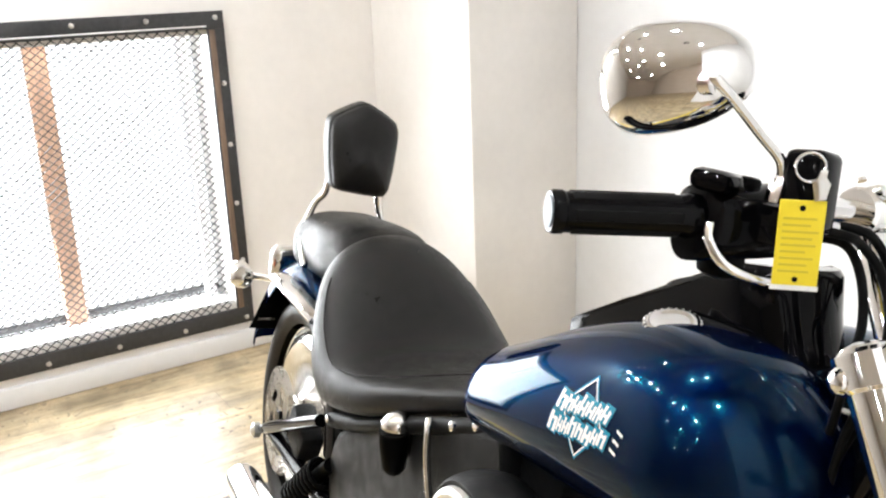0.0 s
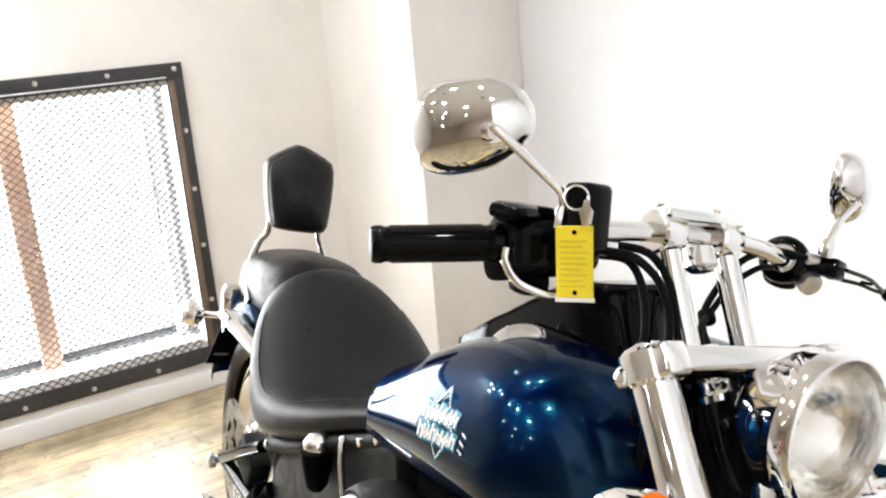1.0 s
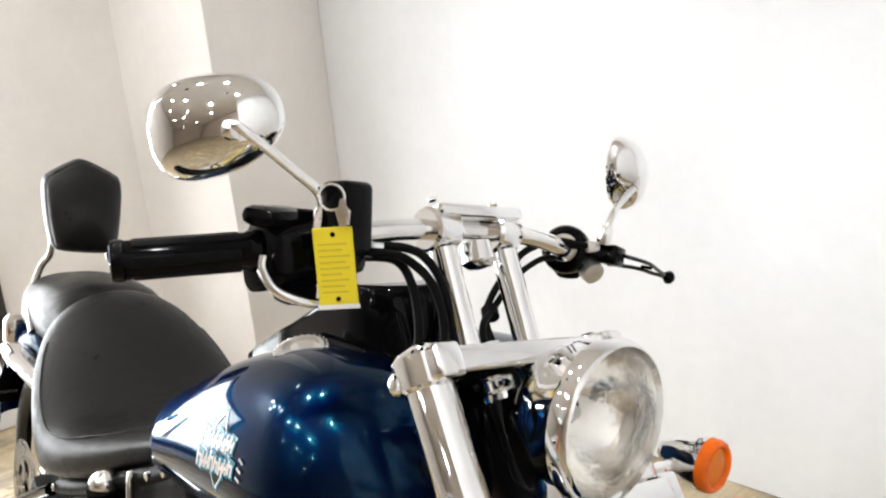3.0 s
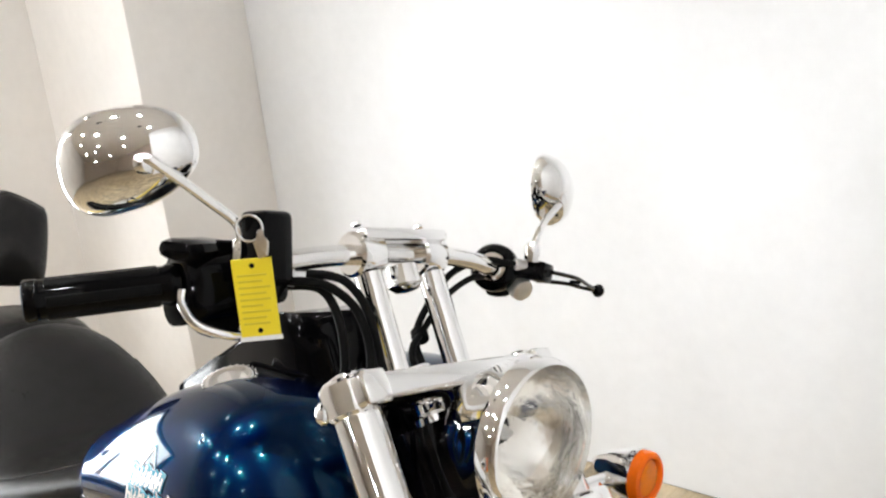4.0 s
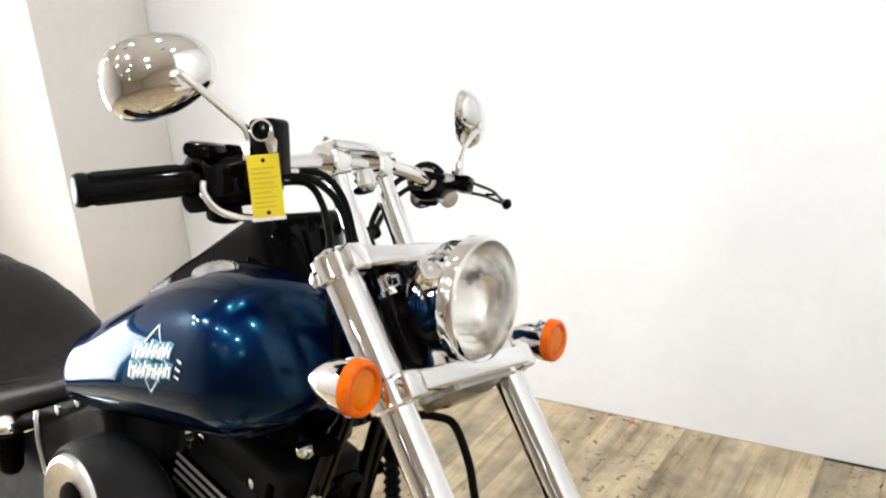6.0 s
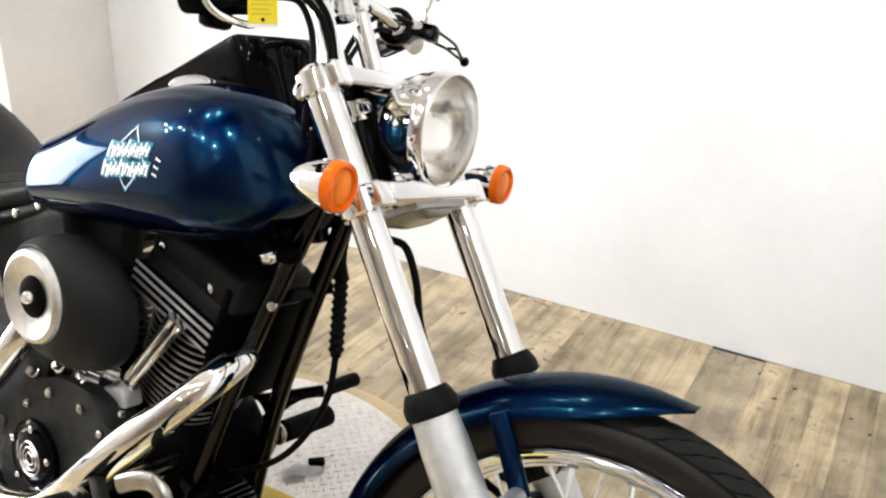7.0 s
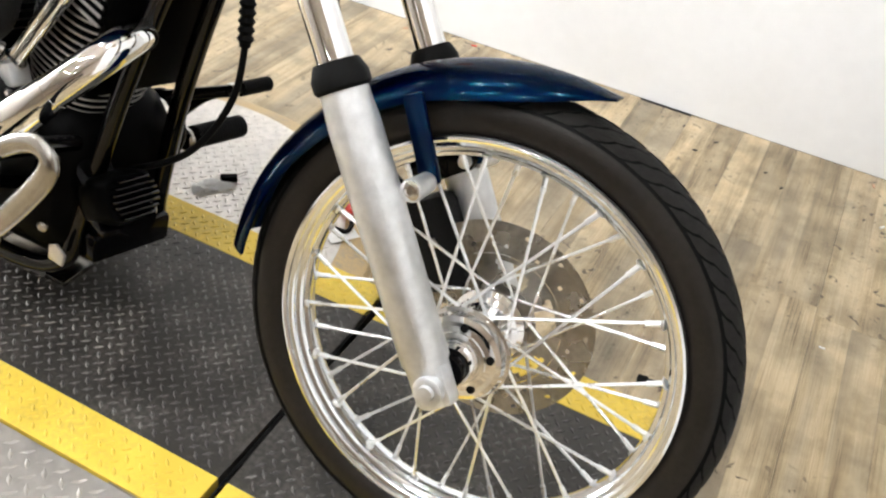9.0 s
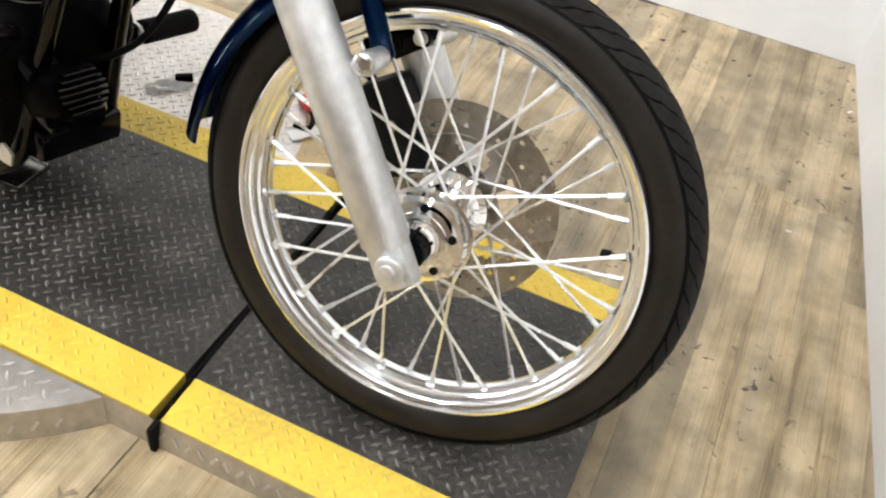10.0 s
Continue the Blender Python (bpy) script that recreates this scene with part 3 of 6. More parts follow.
# ---- fork ----
for s in (-1, 1):
    y = 0.110 if s > 0 else -0.121
    up = (SDIR + Vector((0, 0.0 if s > 0 else -0.013, 0))).normalized()
    leg = fp("fork_leg", lathe([(-0.018, 0.0), (-0.018, 0.020), (-0.012, 0.0245), (0.03, 0.0255), (0.036, 0.0285), (0.20, 0.0295), (0.31, 0.0295), (0.335, 0.0275), (0.362, 0.0275), (0.365, 0.0)], aim(fork_at(0, y, -0.006), up), 28), CAST, "satin aluminium lower fork leg")
    fp("axle_cap", lathe([(0, 0.0), (0, 0.018), (0.010, 0.018), (0.012, 0.015), (0.012, 0.010), (0.017, 0.009), (0.018, 0.0)], aim(fork_at(0.006, y + 0.018 * s), (0, s, 0)), 20), CAST, "axle clamp end", parent=leg)
    fp("pinch_block", box(0.042, 0.028, 0.050, bevel=0.008, m=Matrix.Translation(fork_at(0.006, y + 0.004 * s)) @ Matrix.Rotation(-RAKE, 4, "Y")), CAST, "", parent=leg)
    fp("fork_boot", lathe([(0.346, 0.0), (0.346, 0.029), (0.350, 0.0325), (0.362, 0.0325), (0.374, 0.0275), (0.378, 0.025), (0.378, 0.0)], aim(fork_at(0, y, -0.006), up), 28), RUBBER, "black rubber fork boot")
    fp("fork_tube", lathe([(0.37, 0.0), (0.37, 0.0205), (0.745, 0.0205), (0.745, 0.0)], aim(fork_at(0, y, -0.006), up), 28), CHROME, "polished chrome fork tube")
    fp("fork_cover", lathe([(0.622, 0.0), (0.622, 0.0225), (0.742, 0.0225), (0.742, 0.0)], aim(fork_at(0, y, -0.006), up), 28), CHROME, "chrome upper fork sleeve")
    cap = fp("fork_cap", lathe([(0.770, 0.0), (0.770, 0.021), (0.776, 0.020), (0.779, 0.016), (0.780, 0.0)], aim(fork_at(0, y, -0.006), up), 24), CHROME, "low domed chrome fork cap")
    fp("fender_stay", box(0.026, 0.010, 0.105, bevel=0.004, m=Matrix.Translation((-0.125, 0.067 * s, 0.590)) @ Matrix.Rotation(radians(-30), 4, "Y")), BLUE, "dark blue fender stay")
    fp("stay_mount", lathe([(-0.032, 0.0), (-0.032, 0.0105), (-0.028, 0.0120), (0.014, 0.0135), (0.016, 0.0125), (0.016, 0.0)], aim((-0.101, 0.102 * s, 0.548), (0.05, s, 0)), 20), CAST, "cast mounting lug", parent=leg)
    fp("stay_bolt", lathe([(0, 0.0), (0, 0.0120), (0.003, 0.0120), (0.0045, 0.010), (0.0045, 0.005), (0.003, 0.0045), (0.003, 0.0)], aim((-0.101, 0.118 * s, 0.548), (0.05, s, 0)), 20), CHROME, "", parent=leg)


def yoke(d, thick, clamp, reach, ahead):
    """A fork bridge: two rounded clamps joined by a flat bar."""
    bm = bmesh.new()
    h = thick / 2
    for s in (-1, 1):
        y = 0.110 if s > 0 else -0.121 - 0.013 * d
        lathe([(-h, 0.0), (-h, clamp - 0.003), (-h + 0.003, clamp), (h - 0.004, clamp), (h, clamp - 0.004), (h, 0.0)], aim(fork_at(d, y, -0.006), SDIR), 28, bm)
        box(clamp * 1.5, clamp * 1.15, thick * 0.96, bevel=0.006, seg=3, bm=bm, m=aim(fork_at(d, y, clamp * 0.42), SDIR, (0, 1, 0)))
    box(reach, 0.225, thick * 0.72, bevel=0.005, seg=3, bm=bm, m=aim(fork_at(d, -0.008, ahead), SDIR, (0, 1, 0)))
    return bm


fp("upper_fork_bridge", yoke(0.757, 0.034, 0.0275, 0.050, 0.006), CHROME, "chrome upper fork bridge")
fp("lower_fork_bridge", yoke(0.606, 0.034, 0.0290, 0.056, 0.010), CHROME, "chrome lower fork bridge")
for s in (-1, 1):
    for d, r in ((0.752, 0.011), (0.606, 0.009)):
        y = 0.110 if s > 0 else -0.130
        fp("pinch_bolt", lathe([(0, 0.0), (0, r), (0.006, r), (0.010, r * 0.6), (0.011, 0.0)], aim(fork_at(d, y + 0.020 * s, -0.020), (-0.5, s, 0)), 14), CHROME)
# chrome in darker metal: the floor's dark reflection is put into the colour
fp("bridge_gusset", loft([[fork_at(d, y, f) for y, f in ((-0.070, -0.02), (-0.05, 0.020), (0.080, 0.020), (0.080, -0.02), (0.02, -0.05))] for d in (0.588, 0.594)] + [[fork_at(0.580, y, f) for y, f in ((-0.05, -0.03), (-0.03, -0.005), (0.05, 0.000), (0.055, -0.03), (0.02, -0.045))]]), PEDALMETAL, "darkened chrome gusset under the lower bridge", 30)
fp("steering_stem", lathe([(0.700, 0.0), (0.700, 0.014), (0.712, 0.015), (0.716, 0.019), (0.724, 0.019), (0.727, 0.015), (0.731, 0.021), (0.738, 0.021), (0.742, 0.016), (0.79, 0.016), (0.795, 0.0)], aim(HUB - 0.045 * FDIR, SDIR), 24), CHROME, "chrome steering stem nut")

# ---- front fender: a thin curved shell over the wheel ----
bm = bmesh.new()
rings = []
for k in range(73):
    a = radians(81 + 98 * k / 72)
    u = min(1.0, k / 22)
    end = 1 - (1 - u) ** 2.4
    hw = 0.066 * (0.22 + 0.78 * end)
    back = max(0.0, min(1.0, (k - 44) / 22))
    ro = 0.358 + 0.006 * back * back * (3 - 2 * back)
    row = []
    for j in range(21):
        b = math.pi * (j / 20 - 0.5)
        lat = hw * math.sin(b)
        drop = 1 - math.sqrt(max(0.0, 1 - (0.985 * math.sin(b)) ** 2))
        row.append((ro * math.cos(a) - 0.050 * drop * end * math.cos(a), lat, 0.345 + (ro - 0.050 * drop * end) * math.sin(a)))
    rings.append(row)
loft(rings, bm, caps=False, closed=False)
inner = bmesh.ops.duplicate(bm, geom=bm.faces[:])
bmesh.ops.solidify(bm, geom=[f for f in bm.faces if f not in inner["geom"]], thickness=0.003)
fp("front_fender", bm, BLUE, "glossy dark blue front fender", 50)

# ---- headlamp ----
HEADGLASS = clear_glass("fluted_lamp_glass", rough=0.02, ripple=0.25)
head = fp("headlamp", lathe([(-0.098, 0.0), (-0.097, 0.018), (-0.088, 0.042), (-0.068, 0.063), (-0.038, 0.076), (-0.015, 0.080), (-0.012, 0.083), (0.0, 0.083), (0.008, 0.080), (0.010, 0.077), (0.004, 0.0755)], aim((-0.330, 0, 0.935), (1, 0, 0.05)) @ Matrix.Scale(0.92, 4), 48), CHROME, "round chrome headlamp")
fp("headlamp_lens", lathe([(0.003, 0.0765), (0.011, 0.068), (0.018, 0.050), (0.022, 0.028), (0.024, 0.0)], aim((-0.330, 0, 0.935), (1, 0, 0.05)) @ Matrix.Scale(0.92, 4), 40), HEADGLASS, "clear glass headlamp lens", parent=head).visible_shadow = False
fp("reflector", lathe([(0.0, 0.0755), (-0.02, 0.064), (-0.045, 0.044), (-0.06, 0.02), (-0.062, 0.012)], aim((-0.330, 0, 0.935), (1, 0, 0.05)) @ Matrix.Scale(0.92, 4), 40), BULBMAT, "mirrored reflector bowl", parent=head)
fp("lamp_bulb", lathe([(-0.06, 0.0), (-0.06, 0.0065), (-0.056, 0.0060), (-0.053, 0.004), (-0.052, 0.0)], aim((-0.330, 0, 0.935), (1, 0, 0.05)) @ Matrix.Scale(0.92, 4), 16), STEEL, "shaded bulb", parent=head)
fp("headlamp_bracket", box(0.05, 0.05, 0.04, bevel=0.01, m=Matrix.Translation((-0.36, 0, 0.853))), CHROME, "chrome lamp bracket", parent=head)

# ---- front turn signals ----
for s in (-1, 1):
    c = Vector((-0.335, 0.208 * s, 0.863))
    sig = fp("turn_signal", lathe([(-0.075, 0.0), (-0.073, 0.010), (-0.062, 0.019), (-0.04, 0.028), (-0.018, 0.034), (-0.004, 0.036), (-0.004, 0.0)], aim(c, (1, 0, 0.03)) @ Matrix.Scale(0.84, 4), 32), CHROME, "bullet-shaped chrome turn signal")
    fp("signal_lens", lathe([(-0.006, 0.0345), (0.004, 0.0350), (0.0085, 0.0335), (0.0115, 0.0300), (0.0110, 0.0265), (0.0080, 0.0245), (0.0050, 0.0230), (0.0040, 0.0)], aim(c, (1, 0, 0.03)) @ Matrix.Scale(0.84, 4), 40), AMBER, "ribbed amber plastic lens", 25, parent=sig)
    fp("lens_face", lathe([(0.0060, 0.0235), (0.0085, 0.0200), (0.0098, 0.0120), (0.0105, 0.0)], aim(c, (1, 0, 0.03)) @ Matrix.Scale(0.84, 4), 32), AMBERDEEP, "bright orange lens face", parent=sig)
    fp("signal_stalk", tube([c + Vector((-0.03, -0.02 * s, -0.008)), c + Vector((-0.035, -0.055 * s, -0.012)), c + Vector((-0.045, -0.075 * s, -0.014))], [0.010, 0.009, 0.014], 14), CHROME, "", parent=sig)

# ---- handlebar ----
bar_pts = [(-0.608, -0.338, 1.0285), (-0.588, -0.290, 1.037), (-0.560, -0.225, 1.048), (-0.545, -0.17, 1.062), (-0.538, -0.11, 1.073), (-0.535, -0.05, 1.077), (-0.535, 0.05, 1.077), (-0.538, 0.11, 1.073), (-0.545, 0.17, 1.062), (-0.564, 0.222, 1.048), (-0.612, 0.272, 1.037), (-0.646, 0.308, 1.0285)]
fp("handlebar", tube(spline(bar_pts, 6), 0.0106, 16), CHROME, "chrome drag handlebar")
for s in (-1, 1):
    top, foot = Vector((-0.535, 0.045 * s, 1.077)), fork_at(0.772, 0.045 * s, -0.03)
    up = (top - foot).normalized()
    riser = fp("riser", tube([foot, top - 0.022 * up], [0.0140, 0.0140], 20), CHROME, "tall chrome handlebar riser")
    fp("riser_clamp", lathe([(-0.018, 0.0), (-0.018, 0.020), (-0.015, 0.023), (0.015, 0.0215), (0.018, 0.019), (0.018, 0.0)], aim(top, (0, 1, 0)), 20), CHROME, "", parent=riser)
    for a in (-1, 1):
        fp("clamp_bolt", lathe([(0, 0.0), (0, 0.005), (0.003, 0.005), (0.004, 0.0)], aim(top + Vector((0.013 * a, 0, 0.0215 - 0.006 * a)), up), 10), CHROME, "", parent=riser)
fp("riser_top_clamp", box(0.036, 0.118, 0.013, bevel=0.004, m=Matrix.Translation((-0.534, 0, 1.094)) @ Matrix.Rotation(radians(-25), 4, "Y")), CHROME, "chrome handlebar top clamp")
fp("indicator_pod", lathe([(-0.01, 0.0), (-0.01, 0.016), (0.01, 0.018), (0.016, 0.012), (0.018, 0.0)], aim((-0.52, 0, 1.057), (0.5, 0, -1)), 16), CHROME)

for s in (-1, 1):
    g0, g1 = Vector((-0.562, 0.232 * s, 1.0475)), Vector((-0.6115, -0.344, 1.027) if s < 0 else (-0.650, 0.312, 1.027))
    d = (g1 - g0).normalized()
    L = (g1 - g0).length
    gm = aim(g0, d)
    grip = fp("grip", lathe([(0, 0.0), (0, 0.0175), (0.004, 0.0185), (0.010, 0.0185), (0.013, 0.0168), (L - 0.012, 0.0168), (L - 0.010, 0.0180), (L - 0.003, 0.0180), (L, 0.0165), (L, 0.0)], gm, 32), BLACKGLOSS, "glossy black grip with rubber inlays", 30)
    for k in range(6):
        fp("grip_inlay", box(0.009, 0.0035, L - 0.034, bevel=0.0015, m=gm @ Matrix.Rotation(2 * math.pi * (k + 0.5) / 6, 4, "Z") @ Matrix.Translation((0, 0.0163, L / 2))), RUBBER, "black rubber inlay", parent=grip)
    fp("grip_end", lathe([(L - 0.001, 0.0), (L - 0.001, 0.0140), (L + 0.001, 0.0135), (L + 0.0012, 0.0)], gm, 24), GRIPEND, "dull blue-grey grip end", parent=grip)
    # switch housing, clamped round the bar
    if s < 0:
        rings = []
        for y, b in ((0.155, -1.6), (0.160, 0), (0.19, 1), (0.222, 1), (0.232, 0), (0.236, -1.6)):
            x, z = -0.552 - 0.20 * (y - 0.19), 1.054 - 0.17 * (y - 0.19)
            rings.append([(x + 0.026 * math.cos(t) * (1 + 0.15 * b), -y, z + (0.028 if math.sin(t) > 0 else 0.036) * math.copysign(abs(math.sin(t)) ** 0.6, math.sin(t))) for t in [2 * math.pi * k / 24 for k in range(24)]])
        sw = fp("switch_housing", loft(rings), BLACKGLOSS, "black switch housing", 40)
        fp("switch_button", box(0.012, 0.022, 0.012, bevel=0.004, m=Matrix.Translation((-0.545, -0.20, 1.082))), BLACKPLASTICSHADE, "", parent=sw)
        fp("switch_lower", box(0.03, 0.035, 0.024, bevel=0.008, m=Matrix.Translation((-0.555, -0.195, 1.012))), BLACKPLASTICSHADE, "", parent=sw)
    else:
        hm = aim((-0.557, 0.196, 1.058), (0.42, -1, 0.22))
        sw = fp("switch_housing", lathe([(-0.022, 0.0), (-0.022, 0.019), (-0.016, 0.026), (0.004, 0.0295), (0.014, 0.0285), (0.020, 0.024), (0.021, 0.020), (0.019, 0.019), (0.019, 0.0)], hm, 32), BLACKGLOSS, "round black switch housing", 40)
        fp("housing_face", lathe([(0.0185, 0.0185), (0.021, 0.017), (0.022, 0.013), (0.0215, 0.0)], hm, 28), CHROME, "chrome housing face", parent=sw)
        fp("switch_lower", box(0.022, 0.028, 0.018, bevel=0.006, m=Matrix.Translation((-0.562, 0.210, 1.032))), BLACKPLASTICSHADE, "", parent=sw)
    # lever bracket
    if s < 0:
        bm = box(0.05, 0.035, 0.034, bevel=0.008, m=Matrix.Translation((-0.515, -0.185, 1.055)) @ Matrix.Rotation(radians(12), 4, "Z"))
    else:
        bm = tube(spline([(-0.545, 0.190, 1.061), (-0.530, 0.205, 1.062), (-0.515, 0.222, 1.061)], 6), 0.0115, 14)
        box(0.024, 0.030, 0.024, bevel=0.004, bm=bm, m=Matrix.Translation((-0.512, 0.224, 1.060)) @ Matrix.Rotation(radians(12), 4, "Z") @ Matrix.Rotation(radians(-10), 4, "X"))
    br = fp("lever_bracket", bm, BLACKGLOSS, "black lever bracket")
    if s > 0:
        # a black block laid on the face gives the slot's shade as colour
        fp("bracket_slot", box(0.002, 0.012, 0.010, bevel=0.0006, seg=1, m=Matrix.Translation((-0.500, 0.224, 1.060)) @ Matrix.Rotation(radians(12), 4, "Z")), RUBBER, "dark slot", parent=br)
        fp("cable_end", lathe([(0, 0.0), (0, 0.0075), (0.014, 0.0075), (0.016, 0.005), (0.016, 0.0)], aim((-0.523, 0.207, 1.066), (-0.4, -0.9, 0.1)), 14), BRUSHED, "pale cable end", parent=br)
        fp("lever_web", box(0.016, 0.004, 0.004, bevel=0.001, seg=1, m=Matrix.Translation((-0.511, 0.300, 1.0465))), BLACKGLOSS, "", parent=br)
        lever = [(-0.503, 0.222, 1.056), (-0.507, 0.285, 1.049), (-0.516, 0.33, 1.040), (-0.524, 0.372, 1.032)]
        for dz in (-0.0065, 0.0065):
            fp("clutch_lever_rail", tube(spline([Vector(p) + Vector((dz * 1.6 * (1 - k / 3.2), 0, dz * (1 - k / 3.2))) for k, p in enumerate(lever)], 6), 0.0026, 8), BLACKGLOSS, "black slotted clutch lever", parent=br)
        fp("lever_ball", lathe([(-0.010, 0.0), (-0.007, 0.006), (0, 0.009), (0.007, 0.006), (0.010, 0.0)], aim((-0.524, 0.376, 1.0315), (0, 1, -0.2)), 16), BLACKGLOSS, "", parent=br)
    else:
        res = fp("brake_reservoir", box(0.033, 0.036, 0.064, bevel=0.007, seg=3, m=Matrix.Translation((-0.493, -0.194, 1.087)) @ Matrix.Rotation(radians(8), 4, "Z") @ Matrix.Rotation(radians(-8), 4, "Y")), BLACKGLOSS, "black brake fluid reservoir")
        fp("brake_lever", tube(spline([(-0.515, -0.165, 1.02), (-0.500, -0.205, 1.012), (-0.515, -0.238, 1.018), (-0.53, -0.247, 1.034), (-0.535, -0.245, 1.046)], 8), [0.005] * 8 + [0.0045] * 25, 12), CHROME, "chrome brake lever")
        fp("throttle_cap", box(0.035, 0.06, 0.018, bevel=0.008, m=Matrix.Translation((-0.552, -0.226, 1.079)) @ Matrix.Rotation(radians(20), 4, "Z")), BLACKGLOSS, "black throttle cover")
    # mirror
    knob = Vector((-0.560 if s < 0 else -0.550, 0.284 * s if s < 0 else 0.274, 1.150))
    c = Vector((-0.574, -0.281, 1.152)) if s < 0 else Vector((-0.560, 0.284, 1.159))
    face = Vector((1, -1.35, 0.05) if s < 0 else (1, 0.40, 0.05)).normalized()
    wide = 0.061 if s < 0 else 0.057
    mm = aim(c, face) @ Matrix.Rotation(radians(14 if s < 0 else -26), 4, "Z")
    rings = []
    for h, k in ((-0.004, 0.96), (0.0, 1.0), (0.008, 0.97), (0.018, 0.86), (0.026, 0.68), (0.031, 0.45), (0.034, 0.2)):
        ring = []
        for j in range(40):
            t = 2 * math.pi * j / 40
            ct, st = math.cos(t), math.sin(t)
            x = wide * k * math.copysign(abs(ct) ** 0.85, ct)
            y = (0.043 if st > 0 else 0.044) * (1 if s < 0 else 0.90) * k * math.copysign(abs(st) ** 0.85, st) * (1 + (0.05 if st > 0 else 0.30 if s < 0 else 0.10) * s * ct)
            ring.append(mm @ Vector((x, y, h)))
        rings.append(ring)
    mirror = fp("mirror", loft(rings), CHROME, "oval chrome mirror shell on a bent stem", 60)
    fp("mirror_pane", loft([[mm @ Vector(((wide - 0.010) * math.cos(t), 0.036 * math.sin(t), h)) for t in [2 * math.pi * j / 32 for j in range(32)]] for h in (-0.0075, -0.0045)]), GLASSY, "", parent=mirror)
    fp("mirror_stem", tube(spline([(-0.512, 0.205 * s, 1.085), (-0.512, 0.212 * s, 1.105), (-0.520, 0.235 * s, 1.122), (-0.530, 0.285 * s, 1.152), tuple(knob + Vector((0.018, 0, 0)))], 6), 0.0044, 12), CHROME, "", parent=mirror)
    fp("mirror_knob", lathe([(-0.022, 0.0), (-0.022, 0.011), (0.006, 0.012), (0.012, 0.008), (0.014, 0.0)], aim(knob + Vector((0.016, 0, 0)), (1, 0, 0)), 16), CHROME, "", parent=mirror)
    fp("stem_nut", lathe([(-0.01, 0.0), (-0.01, 0.009), (0.008, 0.009), (0.012, 0.006), (0.012, 0.0)], aim((-0.512, 0.205 * s, 1.083), (0, 0, 1)), 8), CHROME, "", parent=mirror)
fp("horn_pod", lathe([(-0.012, 0.0), (-0.012, 0.012), (0.008, 0.0145), (0.014, 0.0135), (0.016, 0.0)], aim((-0.534, 0.211, 1.041), (0.8, -0.2, -0.35)), 24), BRUSHED)

# cables
cables = [
    [(-0.500, -0.180, 1.058), (-0.478, -0.155, 1.060), (-0.476, -0.132, 1.054), (-0.467, -0.110, 1.036), (-0.455, -0.100, 1.003), (-0.452, -0.098, 0.960), (-0.470, -0.085, 0.88), (-0.48, -0.06, 0.80)],
    [(-0.500, -0.160, 1.064), (-0.477, -0.140, 1.066), (-0.474, -0.115, 1.058), (-0.464, -0.098, 1.034), (-0.456, -0.085, 0.992), (-0.450, -0.078, 0.955), (-0.475, -0.07, 0.88), (-0.49, -0.07, 0.80)],
    [(-0.520, -0.150, 1.050), (-0.490, -0.135, 1.052), (-0.474, -0.125, 1.030), (-0.463, -0.122, 0.996), (-0.464, -0.118, 0.965), (-0.480, -0.090, 0.89)],
    [(-0.526, 0.200, 1.067), (-0.530, 0.180, 1.069), (-0.538, 0.150, 1.071), (-0.540, 0.100, 1.058), (-0.540, 0.065, 1.025), (-0.532, 0.040, 0.985), (-0.499, 0.035, 0.945), (-0.465, 0.028, 0.89)],
    [(-0.548, 0.160, 1.050), (-0.540, 0.125, 1.048), (-0.541, 0.090, 1.028), (-0.531, 0.050, 0.996), (-0.507, 0.010, 0.978), (-0.488, 0.015, 0.936), (-0.475, 0.01, 0.86)],
    [(-0.452, -0.010, 0.975), (-0.442, 0.0, 0.942), (-0.429, 0.0, 0.909), (-0.419, 0.0, 0.872), (-0.420, 0.010, 0.830), (-0.435, 0.02, 0.78)],
    [(-0.470, 0.030, 0.950), (-0.445, 0.035, 0.920), (-0.425, 0.030, 0.880), (-0.418, 0.030, 0.845), (-0.440, 0.03, 0.79)],
]
for k, pts in enumerate(cables):
    fp("cable", tube(spline(pts, 8), 0.0041 if k < 4 else 0.0037, 10), RUBBER, "black control cable" if k else "black brake hose")
fp("cable_tie", lathe([(-0.006, 0.0), (-0.006, 0.0095), (0.006, 0.0095), (0.006, 0.0)], aim((-0.531, 0.045, 0.990), (0.6, -0.3, -0.6)), 12), RUBBER, "black cable tie")
fp("hose_fitting", lathe([(0, 0.0), (0, 0.0075), (0.012, 0.0075), (0.013, 0.006), (0.022, 0.006), (0.022, 0.0)], aim((-0.500, -0.172, 1.061), (0.6, 0.7, 0.05)), 8), CAST, "pale metal hose fitting")
fp("brake_line", tube(spline([(-0.425, 0.03, 0.770), (-0.408, 0.05, 0.768), (-0.386, 0.06, 0.760), (-0.362, 0.065, 0.715), (-0.342, 0.068, 0.655), (-0.290, 0.07, 0.575), (-0.22, 0.075, 0.49), (-0.16, 0.085, 0.46)], 8), 0.0055, 10), RUBBER, "black rubber front brake line")
cal = fp("brake_caliper", box(0.07, 0.05, 0.13, bevel=0.014, m=Matrix.Translation((-0.115, 0.072, 0.425)) @ Matrix.Rotation(radians(-35), 4, "Y")), WRINKLE, "black brake caliper")
fp("caliper_bracket", panel([(-0.185, 0.500), (-0.150, 0.497), (-0.118, 0.524), (-0.100, 0.538), (-0.097, 0.553), (-0.110, 0.560), (-0.130, 0.552), (-0.185, 0.534)], 0.022, xz(0.074), 0.005), BLACKGLOSS, "black caliper bracket", parent=cal)
